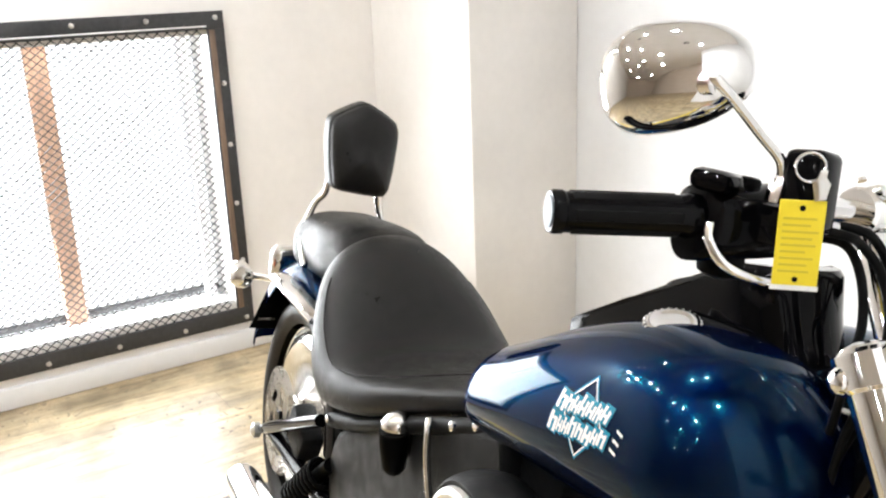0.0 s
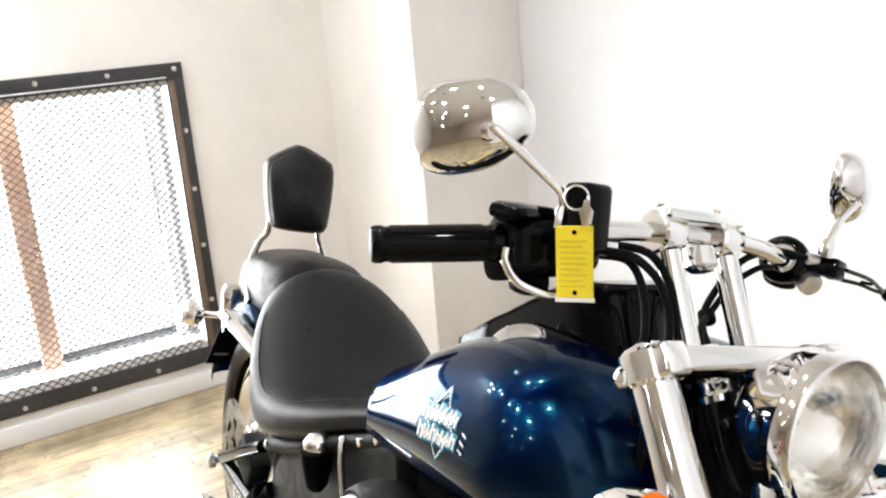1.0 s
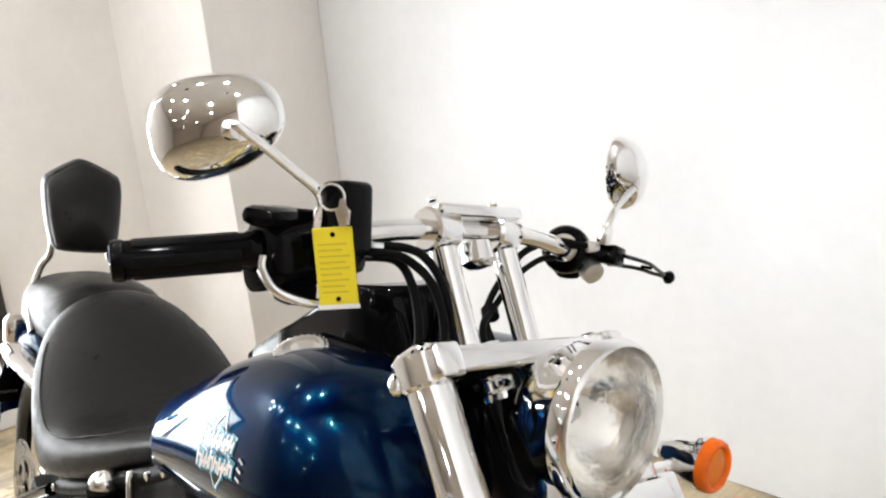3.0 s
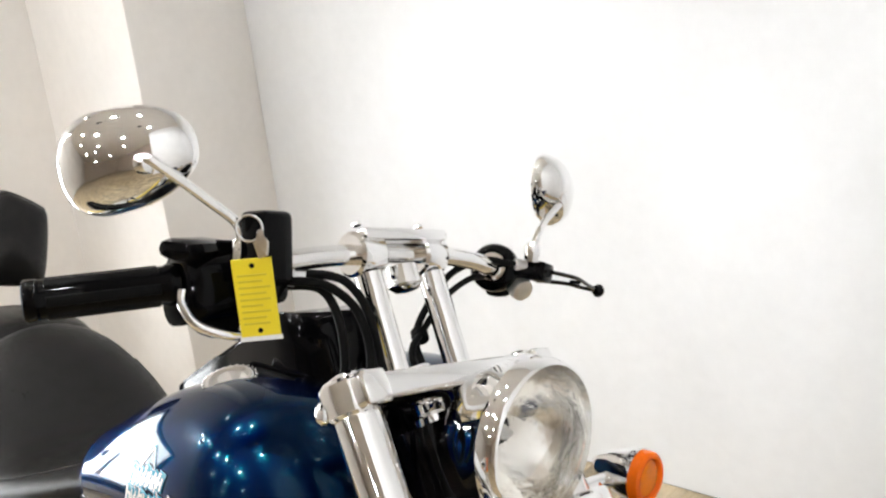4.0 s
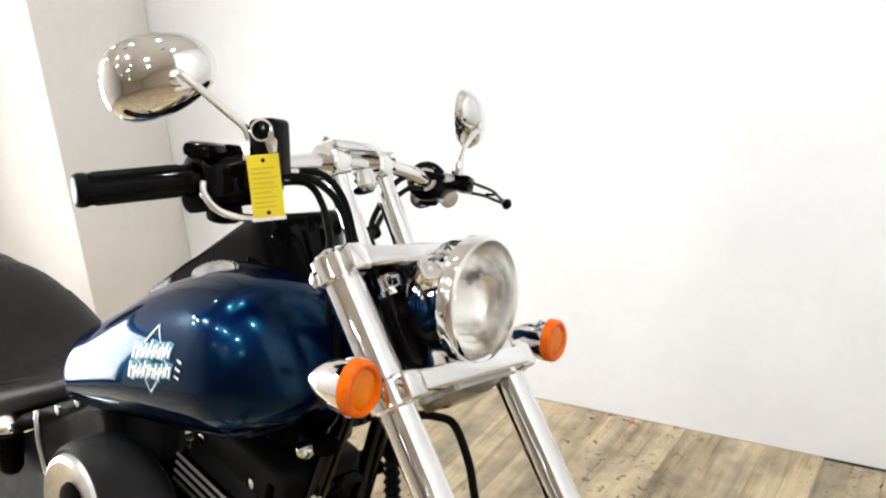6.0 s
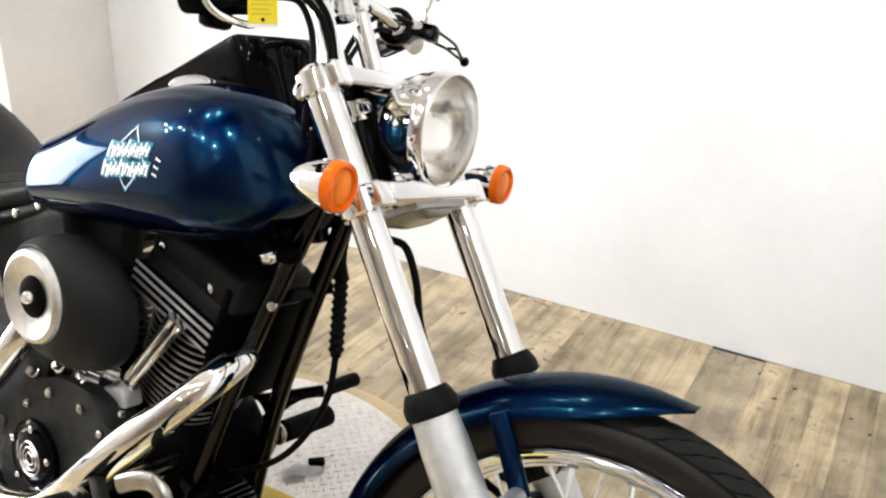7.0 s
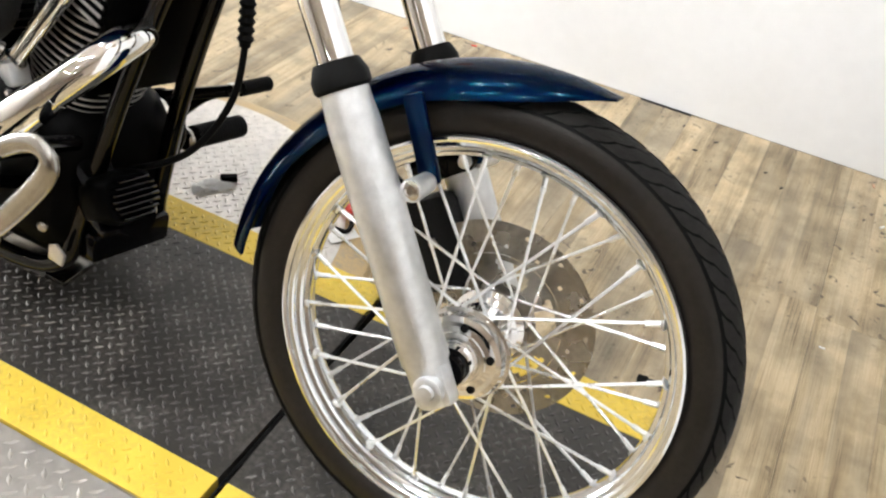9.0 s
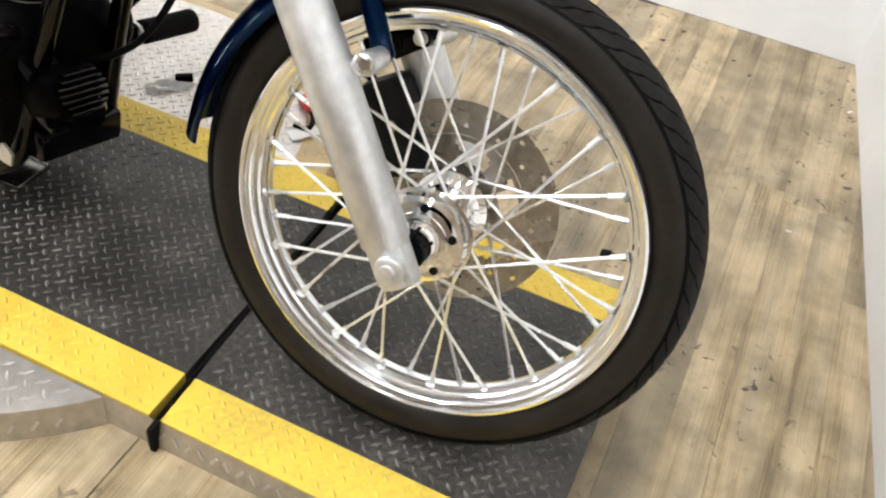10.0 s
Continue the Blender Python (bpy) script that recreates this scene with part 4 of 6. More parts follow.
for d in (0.245, 0.262, 0.285):
    fp("leg_band", lathe([(d, 0.0), (d, 0.0308), (d + 0.006, 0.0308), (d + 0.006, 0.0)], aim(fork_at(0, 0.110, -0.006), SDIR), 28), CAST, "", parent=cal)
fp("bracket_bolt", lathe([(0, 0.0), (0, 0.009), (0.005, 0.009), (0.007, 0.0)], aim((-0.109, 0.0515, 0.547), (0, -1, 0)), 12), STEEL, "", parent=cal)
fp("caliper_pin", lathe([(0, 0.0), (0, 0.007), (0.004, 0.007), (0.006, 0.0)], aim((-0.115, 0.046, 0.43), (0, -1, 0)), 10), STEEL, "", parent=cal)

# ---- tank ----
TANK = [(-1.0, 0.785, 0.672, 0.098, 0.080), (-0.92, 0.820, 0.680, 0.097, 0.092), (-0.82, 0.872, 0.694, 0.096, 0.105), (-0.72, 0.916, 0.708, 0.098, 0.112), (-0.62, 0.940, 0.724, 0.100, 0.115), (-0.54, 0.938, 0.742, 0.100, 0.113), (-0.458, 0.912, 0.765, 0.090, 0.102)]
for s in (-1, 1):
    rings = []
    for k in range(61):
        x = -0.998 + 0.540 * (0.5 - 0.5 * math.cos(math.pi * k / 60))
        zt, zb, yc, hw = smooth(x, TANK)
        zc = zb + (zt - zb) * 0.42
        u = max(0.0, (-0.928 - x) / 0.0705, (x + 0.565) / 0.1075)
        g = math.sqrt(max(1e-4, 1 - u * u))
        rings.append(super_ring(s * yc, zc, hw * g ** 0.85, (zt - zc) * g, (zc - zb) * g, 2.25, 56, x))
    tank = bp("fuel_tank", loft(rings), BLUE, "glossy dark blue metallic fuel tank half", 60)
    bp("tank_cap", lathe([(-0.012, 0.0), (-0.012, 0.033), (0.0, 0.033), (0.002, 0.031), (0.003, 0.0275), (0.012, 0.0275), (0.0125, 0.0265), (0.0135, 0.022), (0.0125, 0.020), (0.0132, 0.010), (0.0134, 0.0)], aim((-0.664, s * 0.112, 0.922), (0.08, s * 0.30, 1)), 36), CHROME, "chrome fuel cap", parent=tank)
    bm = bmesh.new()
    for k in range(24):
        a = 2 * math.pi * k / 24
        box(0.006, 0.0042, 0.0095, bevel=0.0012, seg=1, bm=bm, m=aim((-0.664, s * 0.112, 0.922), (0.08, s * 0.30, 1)) @ Matrix.Rotation(a, 4, "Z") @ Matrix.Translation((0.0278, 0, 0.0073)))
    bp("cap_knurl", bm, CHROME, "", parent=tank)
    if s < 0:
        right_tank = tank

# dash console on the tank's ridge
plan = [(-0.914, -0.060), (-0.885, -0.065), (-0.80, -0.068), (-0.70, -0.070), (-0.650, -0.070)]
plan += [(-0.650 + 0.058 * math.sin(t), -0.070 * math.cos(t)) for t in [math.pi * k / 18 for k in range(1, 18)]]
plan += [(x, -y) for x, y in plan[4::-1]]


def console_ring(z, grow, flare):
    """The console's outline at a height, or along its sloping top where z is None."""
    out = []
    for x, y in plan:
        nose = max(0.0, (x + 0.66) / 0.068)
        top = 1.004 + (0.56 if x < -0.645 else 0.10) * (x + 0.645)
        out.append((x + flare * nose, y * grow, top if z is None else min(z, top)))
    return out


rings = [console_ring(0.74, 1.0, 0.092), console_ring(0.86, 1.0, 0.058), console_ring(0.92, 1.0, 0.034), console_ring(0.965, 1.0, 0.014)]
rings += [[(x, y, z - 0.006) for x, y, z in console_ring(None, 1.0, 0.003)], console_ring(None, 0.95, -0.004)]
dash = bp("dash_console", loft(rings), BLACKGLOSS, "black wedge-shaped console on the ridge of the tank", 35)
dm = aim((-0.752, 0, 0.945), (-0.49, 0, 1))
bp("speedometer", lathe([(0, 0.0), (0, 0.042), (0.007, 0.042), (0.009, 0.040), (0.008, 0.037), (0.008, 0.0)], dm, 40), BLACKGLOSS, "black speedometer bezel", parent=dash)
bp("dial", lathe([(0.0084, 0.0), (0.0084, 0.036), (0.0090, 0.036), (0.0090, 0.0)], dm, 32), BLACKPLASTICSHADE, "", parent=dash)

bp("tank_trim", tube(spline([(-0.715, -0.082, 0.925), (-0.680, -0.078, 0.930), (-0.615, -0.074, 0.934), (-0.570, -0.070, 0.926), (-0.535, -0.062, 0.915), (-0.515, -0.050, 0.895)], 6), 0.0065, 12), RUBBER, "black rubber trim hose on the tank", parent=dash)
bp("tank_strap", tube([(-0.545, -0.085, 0.892), (-0.520, -0.045, 0.899), (-0.495, -0.030, 0.899)], 0.0045, 10), PEDALMETAL, "brown metal strap at the steering neck", parent=dash)

# ---- seats ----
SEAT = [(-1.68, 0.760, 0.66, 0.080), (-1.645, 0.788, 0.62, 0.125), (-1.60, 0.790, 0.59, 0.156), (-1.54, 0.762, 0.545, 0.182), (-1.46, 0.700, 0.512, 0.198), (-1.40, 0.652, 0.515, 0.203), (-1.35, 0.640, 0.530, 0.203), (-1.28, 0.644, 0.552, 0.194), (-1.16, 0.674, 0.606, 0.158), (-1.04, 0.717, 0.655, 0.110), (-0.96, 0.755, 0.68, 0.075), (-0.92, 0.752, 0.70, 0.045)]


def cushion(table, p, n=44, dish=0.0, low=0.0):
    rings = []
    x0, x1 = table[0][0], table[-1][0]
    for k in range(n + 1):
        x = x0 + (x1 - x0) * (0.5 - 0.5 * math.cos(math.pi * k / n))
        zt, zb, hw = smooth(x, table)
        zc = zb + (zt - zb) * 0.45
        pw = p(x) if callable(p) else p
        ring = super_ring(-0.015, zc, hw, zt - zc, zc - zb, pw, 56, x)
        if low:
            under = super_ring(-0.015, zc, hw, zt - zc, zc - zb, low, 56, x)
            ring = ring[:29] + under[29:]
        if dish:
            ring = [(a, b, c + (dish * (b / hw) ** 2 * (1 if c > zc else 0))) for a, b, c in ring]
        rings.append(ring)
    return loft(rings)


seat = bp("rider_seat", cushion(SEAT, lambda x: 2.0 + 0.7 * min(1.0, max(0.0, (x + 1.56) / 0.22)), low=4.5), VINYL, "black vinyl bucket rider seat", 70)
bpy.context.view_layer.update()


def on_seat(x, y):
    hit, place, _, _ = seat.ray_cast(Vector((x, y, 1.2)), Vector((0, 0, -1)))
    return (x, y, place.z + 0.0005) if hit else (x, y, 0.62)


seam = [(-1.56, -0.150), (-1.53, -0.166), (-1.46, -0.186), (-1.37, -0.190), (-1.28, -0.166), (-1.20, -0.105), (-1.170, 0.0)]
seam = [(x, y - 0.015) for x, y in seam + [(x, -y) for x, y in seam[-2::-1]]]
flat = spline([(x, y, 0) for x, y in seam], 10)
bp("seat_piping", tube([on_seat(p.x, p.y) for p in flat], 0.0020, 8), VINYL, "stitched seam", parent=seat)
PILL = [(-2.0, 0.721, 0.65, 0.05), (-1.97, 0.756, 0.635, 0.095), (-1.9, 0.779, 0.63, 0.116), (-1.8, 0.788, 0.64, 0.119), (-1.72, 0.792, 0.65, 0.119), (-1.66, 0.78, 0.67, 0.112), (-1.63, 0.758, 0.69, 0.1), (-1.61, 0.741, 0.71, 0.07)]
bp("pillion_seat", cushion(PILL, 2.8, 30), VINYL, "black vinyl pillion seat", 70)

# backrest with its chrome bar
side = [(0.0, 0.83), (0.04, 0.831), (0.06, 0.834), (0.069, 0.846), (0.074, 0.874), (0.079, 0.914), (0.082, 0.954), (0.0815, 0.982), (0.076, 0.997), (0.055, 1.011), (0.028, 1.025), (0.01, 1.033), (0.0, 1.035)]
side = side + [(-h, z) for h, z in side[-2:0:-1]]
mid = 0.928
rings = []
for dx, g in ((-0.030, 0.80), (-0.028, 0.95), (-0.022, 1.0), (0.010, 1.0), (0.014, 0.985), (0.016, 0.96), (0.019, 0.97), (0.029, 0.93), (0.040, 0.82), (0.049, 0.62), (0.055, 0.38), (0.057, 0.15)):
    rings.append([Vector((-1.885 + dx - 0.10 * (z - mid), -0.015 + h * g, mid + (z - mid) * g - 0.10 * h * max(0.0, (mid - z) / 0.1))) for h, z in side])
pad = bp("backrest", loft(rings), VINYL, "puffed black vinyl passenger backrest pad", 40)
for s in (-1, 1):
    bp("backrest_bar", tube(spline([(-1.82, 0.120 * s - 0.015, 0.670), (-1.91, 0.105 * s - 0.015, 0.72), (-1.928, 0.078 * s - 0.015, 0.79), (-1.905, 0.062 * s - 0.015, 0.83), (-1.90, 0.06 * s - 0.015, 0.93)], 8), 0.0075, 12), CHROME, "chrome backrest bar")
    # fender strut and rear signal
    strut = bp("fender_strut", tube(spline([(-1.64, 0.125 * s - 0.02, 0.606), (-1.70, 0.138 * s - 0.02, 0.618), (-1.78, 0.144 * s - 0.02, 0.625), (-1.88, 0.140 * s - 0.02, 0.622), (-1.95, 0.13 * s - 0.02, 0.605)], 8), 0.030, 14, flat=0.45), CHROME, "chrome rear fender strut")
    c = Vector((-2.0, 0.215 * s - 0.015, 0.597))
    rs = bp("rear_turn_signal", lathe([(-0.02, 0.0), (-0.02, 0.029), (0.0, 0.030), (0.022, 0.027), (0.040, 0.018), (0.050, 0.0)], aim(c, (1, 0, 0)), 28), CHROME, "chrome bullet rear turn signal")
    bp("signal_stalk", tube([c + Vector((0.008, -0.02 * s, 0)), c + Vector((0.075, -0.068 * s, 0.012)), c + Vector((0.10, -0.085 * s, 0.014))], [0.008, 0.009, 0.014], 12), CHROME, "", parent=rs)
    bp("signal_lens", lathe([(0.0, 0.028), (0.010, 0.025), (0.015, 0.0)], aim(c - Vector((0.02, 0, 0)), (-1, 0, 0)), 24), AMBER, "", parent=rs)

# rear fender
rings = []
for k in range(31):
    a = radians(38 + 132 * k / 30)
    row = []
    for j in range(15):
        b = math.pi * (j / 14 - 0.5)
        lat = 0.105 * math.copysign(abs(math.sin(b)) ** 0.6, math.sin(b))
        r = 0.36 - 0.06 * (1 - abs(math.cos(b)) ** 0.6)
        row.append((REAR.x + r * math.cos(a), lat - 0.03, REAR.z + 0.02 + r * math.sin(a)))
    rings.append(row)
bm = loft(rings, caps=False, closed=False)
bmesh.ops.solidify(bm, geom=bm.faces[:], thickness=0.003)
bp("rear_fender", bm, BLUE, "glossy dark blue rear fender", 50)
tl = bp("tail_lamp", box(0.05, 0.12, 0.085, bevel=0.022, seg=3, m=Matrix.Translation((-2.06, -0.085, 0.615))), CHROME, "chrome tail lamp")
bp("tail_lens", box(0.02, 0.08, 0.045, bevel=0.008, m=Matrix.Translation((-2.080, -0.085, 0.615))), REDPLASTIC, "red lens", parent=tl)
pl = bp("plate_bracket", panel([(-0.168, 0.430), (0.13, 0.425), (0.09, 0.545), (-0.128, 0.545)], 0.004, Matrix.Translation((-2.10, 0, 0)) @ Matrix(((0, 0, -1, 0), (1, 0, 0, 0), (0, 1, 0, 0), (0, 0, 0, 1))), 0.001), BLACKPLASTICSHADE, "black plate bracket")
bp("plate_slot", box(0.002, 0.044, 0.007, m=Matrix.Translation((-2.097, -0.128, 0.456))), POLISHED, "", parent=pl)

# ---- frame ----
for s in (-1, 1):
    bp("down_tube", tube(spline([(-0.465, 0.030 * s, 0.86), (-0.498, 0.038 * s, 0.76), (-0.554, 0.050 * s, 0.60), (-0.606, 0.060 * s, 0.43), (-0.648, 0.074 * s, 0.24), (-0.665, 0.090 * s, 0.165), (-0.76, 0.11 * s, 0.135), (-1.0, 0.12 * s, 0.13), (-1.28, 0.12 * s, 0.15)], 8), 0.0145, 16), FRAMEGLOSS, "black painted frame tube")
    bp("swingarm", tube(spline([(-1.27, 0.13 * s, 0.30), (-1.45, 0.15 * s, 0.29), (-1.66, 0.150 * s, 0.27), (-1.84, 0.145 * s - 0.01, 0.27)], 6), 0.019, 14), BLACKGLOSS, "black swingarm leg")
    bp("swingarm_strut", tube([(-1.875, 0.16 * s - 0.012, 0.262), (-1.80, 0.16 * s - 0.012, 0.300), (-1.50, 0.16 * s - 0.012, 0.450)], [0.012, 0.015, 0.013], 12), BLACKGLOSS, "black diagonal swingarm strut")
    bp("axle_nut", lathe([(0, 0.0), (0, 0.018), (0.014, 0.018), (0.018, 0.012), (0.022, 0.0)], aim((-1.885, 0.165 * s - 0.012, 0.255), (0, s, 0)), 6), STEEL)
bp("neck", lathe([(-0.038, 0.0), (-0.038, 0.030), (-0.030, 0.034), (0.06, 0.034), (0.07, 0.034), (0.07, 0.0)], aim(HUB + 0.66 * SDIR - 0.06 * FDIR, SDIR), 24), BLACKGLOSS, "black steering neck")
bp("neck_gusset", panel([(-0.50, 0.76), (-0.455, 0.84), (-0.52, 0.94), (-0.60, 0.90), (-0.62, 0.78)], 0.07, xz(0.035), 0.008), BLACKGLOSS, "black frame gusset")
bp("backbone", tube(spline([(-0.50, 0, 0.88), (-0.80, 0, 0.80), (-1.10, 0, 0.70), (-1.35, 0, 0.52)], 6), 0.03, 14), BLACKGLOSS, "black frame backbone")
bp("tube_bracket", box(0.012, 0.11, 0.018, bevel=0.003, m=Matrix.Translation((-0.537, 0.02, 0.650)) @ Matrix.Rotation(radians(-17), 4, "Y")), BLACKGLOSS, "black cross bracket")
bp("lower_bracket", box(0.05, 0.15, 0.05, bevel=0.008, m=Matrix.Translation((-0.64, 0.0, 0.20))), BLACKGLOSS, "black lower cross member")
bp("bracket_bolt", lathe([(0, 0.0), (0, 0.007), (0.006, 0.007), (0.008, 0.0)], aim((-0.520, -0.060, 0.650), (0.4, -1, 0)), 8), STEEL)
bellows = [(0, 0.0), (0, 0.008)]
for k in range(10):
    bellows += [(0.006 + k * 0.0125, 0.0088), (0.012 + k * 0.0125, 0.0128)]
bellows += [(0.135, 0.0095), (0.15, 0.006), (0.165, 0.0065), (0.165, 0.0)]
bp("clutch_cable_boot", lathe(bellows, aim((-0.512, 0.078, 0.545), (-0.08, 0.0, 1)), 16), RUBBER, "black ribbed rubber cable boot", 25)
bp("clutch_cable", tube(spline([(-0.47, 0.05, 0.84), (-0.515, 0.076, 0.76), (-0.524, 0.078, 0.69), (-0.512, 0.078, 0.54), (-0.520, 0.07, 0.45), (-0.565, 0.04, 0.36), (-0.66, 0.0, 0.30), (-0.74, -0.02, 0.27)], 8), 0.0054, 10), RUBBER, "black clutch cable")

# ---- engine ----
rings = [super_ring(0.0, 0.285, w, 0.15 * k, 0.15 * k, 3.4, 32, x) for x, w, k in ((-1.13, 0.09, 0.72), (-1.10, 0.115, 0.92), (-0.98, 0.125, 1.0), (-0.82, 0.128, 1.02), (-0.70, 0.122, 0.92), (-0.655, 0.105, 0.74), (-0.64, 0.08, 0.55))]
# near-black in place of wrinkle paint: shade under the tank put into the colour
engine = bp("crankcase", loft(rings), BLACKPLASTICSHADE, "black wrinkle-painted engine crankcase", 50)
cover = [(-1.00, 0.20), (-0.88, 0.180), (-0.76, 0.21), (-0.700, 0.31), (-0.702, 0.40), (-0.742, 0.446), (-0.84, 0.445), (-0.925, 0.400), (-0.985, 0.31)]
cover = [(p.x, p.y) for p in spline([(a, b, 0) for a, b in cover], 5, True)]
cam_cover = bp("cam_cover", panel(cover, 0.055, xz(-0.118), 0.012), WRINKLE, "black wrinkle-painted cam cover", 50)
pc = aim((-0.890, -0.172, 0.290), (0, -1, 0))
bp("points_cover", lathe([(0, 0.0), (0, 0.062), (0.010, 0.062), (0.014, 0.057), (0.012, 0.050), (0.016, 0.046), (0.018, 0.032), (0.015, 0.028), (0.017, 0.0)], pc, 36), BLACKGLOSS, "round black points cover", parent=cam_cover)
for r in (0.028, 0.019, 0.010):
    bp("cover_ring", lathe([(0.016, r - 0.0022), (0.0185, r), (0.016, r + 0.0022)], pc, 28), STEEL, "", parent=cam_cover)
for k in range(5):
    a = 2 * math.pi * k / 5 + 0.3
    bp("cover_bolt", lathe([(0.010, 0.0), (0.010, 0.006), (0.018, 0.006), (0.020, 0.003), (0.018, 0.0)], pc @ Matrix.Translation((0.052 * math.cos(a), 0.052 * math.sin(a), 0)), 10), CHROME, "", parent=cam_cover)
for x, z in ((-0.73, 0.25), (-0.728, 0.398), (-0.780, 0.418), (-0.865, 0.412), (-0.925, 0.370)):
    bp("case_bolt", lathe([(0, 0.0), (0, 0.0075), (0.006, 0.0075), (0.009, 0.004), (0.009, 0.0)], aim((x, -0.172, z), (0, -1, 0)), 10), PEDALMETAL, "", parent=cam_cover)

for sx, sz, base in ((0.259, 0.966, Vector((-0.735, -0.01, 0.405))), (-0.5, 0.866, Vector((-0.945, 0.02, 0.405)))):
    ax = Vector((sx, 0, sz))
    side = Vector((sz, 0, -sx))
    cyl = bp("cylinder", lathe([(0, 0.0), (0, 0.052), (0.20, 0.052), (0.20, 0.0)], aim(base, ax), 28), BLACKPLASTICSHADE, "black finned cylinder")

    def fin_ring(h, g, n=36):
        out = []
        for k in range(n):
            t = 2 * math.pi * k / n
            c, q = math.cos(t), math.sin(t)
            out.append(base + h * ax + g * 0.082 * math.copysign(abs(c) ** 0.75, c) * side + Vector((0, g * 0.086 * math.copysign(abs(q) ** 0.75, q), 0)))
        return out
    for k in range(13):
        h = 0.012 + k * 0.0125
        g = 0.86 + 0.14 * min(1, k / 5)
        bp("fin", loft([fin_ring(h, 0.5), fin_ring(h, g * 0.985), fin_ring(h + 0.0026, g * 0.985), fin_ring(h + 0.0026, 0.5)], caps=False), BLACKPLASTICSHADE, "", parent=cyl)
        if sx > 0:
            bp("fin_edge", loft([fin_ring(h - 0.0002, g * 0.975), fin_ring(h - 0.0002, g), fin_ring(h + 0.0029, g), fin_ring(h + 0.0029, g * 0.975)], caps=False), FINEDGE, "", parent=cyl)
    # head: three deep fins, then the rocker box
    headm = Matrix((side, Vector((0, 1, 0)), ax)).transposed().to_4x4()
    headm.translation = base
    hd = bp("cylinder_head", box(0.185, 0.165, 0.07, bevel=0.012, m=headm @ Matrix.Translation((0, 0, 0.222))), WRINKLE, "black cylinder head")
    # pale edges on the right only; shade on the front face is put in as black
    for k in range(4):
        bp("head_fin", box(0.186, 0.186, 0.004, bevel=0.0015, seg=1, m=headm @ Matrix.Translation((-0.004, 0, 0.185 + 0.0135 * k))), BLACKPLASTICSHADE, "", parent=hd)
        if sx > 0:
            bp("head_fin_edge", box(0.188, 0.003, 0.0052, bevel=0.001, seg=1, m=headm @ Matrix.Translation((-0.004, -0.0935, 0.185 + 0.0135 * k))), FINEDGE, "", parent=hd)
    bp("rocker_box", box(0.20, 0.15, 0.062, bevel=0.014, seg=3, m=headm @ Matrix.Translation((0.005, -0.005, 0.275))), WRINKLE, "black rocker box", parent=hd)
    for dx in (-0.06, 0.055):
        bp("rocker_bolt", lathe([(0, 0.0), (0, 0.008), (0.007, 0.008), (0.01, 0.0)], headm @ aim((dx, -0.08, 0.27), (0, -1, 0)), 10), CHROME, "", parent=hd)
bp("coil_cover", box(0.12, 0.09, 0.075, bevel=0.012, m=Matrix.Translation((-0.605, -0.015, 0.735))), BLACKPLASTICSHADE, "black coil cover under the tank")
# pushrod tubes on the right
for (x0, z0), (x1, z1) in (((-0.752, 0.456), (-0.656, 0.598)), ((-0.738, 0.452), (-0.640, 0.592)), ((-0.905, 0.450), (-0.965, 0.600)), ((-0.880, 0.450), (-0.905, 0.600))):
    a, b = Vector((x0, -0.128, z0)), Vector((x1, -0.118, z1))
    L = (b - a).length
    bp("pushrod_tube", lathe([(0, 0.0), (0, 0.011), (0.02, 0.011), (0.022, 0.0065), (L * 0.5, 0.0065), (L * 0.5, 0.0085), (L - 0.02, 0.0085), (L - 0.018, 0.010), (L, 0.010), (L, 0.0)], aim(a, b - a), 16), POLISHED, "chrome pushrod tube")
bp("tappet_block", box(0.085, 0.035, 0.035, bevel=0.006, m=Matrix.Translation((-0.758, -0.130, 0.438)) @ Matrix.Rotation(radians(-22), 4, "Y")), CAST, "cast tappet block")
bp("tappet_block", box(0.07, 0.035, 0.035, bevel=0.006, m=Matrix.Translation((-0.892, -0.125, 0.445)) @ Matrix.Rotation(radians(22), 4, "Y")), CAST, "cast tappet block")

for x, z in ((-0.792, 0.446), (-0.722, 0.424)):
    bp("tappet_bolt", lathe([(0, 0.0), (0, 0.009), (0.008, 0.009), (0.012, 0.005), (0.012, 0.0)], aim((x, -0.145, z), (0, -1, 0.2)), 12), POLISHED)
for k in range(3):
    bp("oil_line_fitting", lathe([(0, 0.0), (0, 0.010), (0.012, 0.010), (0.014, 0.0075), (0.026, 0.0075), (0.026, 0.0)], aim((-0.905 + 0.030 * k, -0.135, 0.462 + 0.006 * k), (0.3, -0.4, 1)), 8), POLISHED if k != 1 else BLACKGLOSS)
for k, at in enumerate([(-0.93, -0.165, 0.422), (-0.858, -0.165, 0.457), (-0.818, -0.165, 0.481), (-0.792, -0.165, 0.465), (-0.741, -0.165, 0.495)]):
    bp("engine_fitting", lathe([(-0.02, 0.0), (-0.02, 0.011), (0.0, 0.011), (0.001, 0.0075), (0.010, 0.0075), (0.012, 0.005), (0.012, 0.0)], aim(at, (0.3 - 0.25 * k, -1, 0.6)), 10), POLISHED if k % 2 else PEDALMETAL)
bp("engine_mount_plate", panel([(-0.53, 0.740), (-0.565, 0.62), (-0.61, 0.46), (-0.66, 0.44), (-0.66, 0.58), (-0.60, 0.70), (-0.60, 0.76)], 0.012, xz(-0.020), 0.002), BLACKPLASTICSHADE, "black plate between engine and frame tubes")
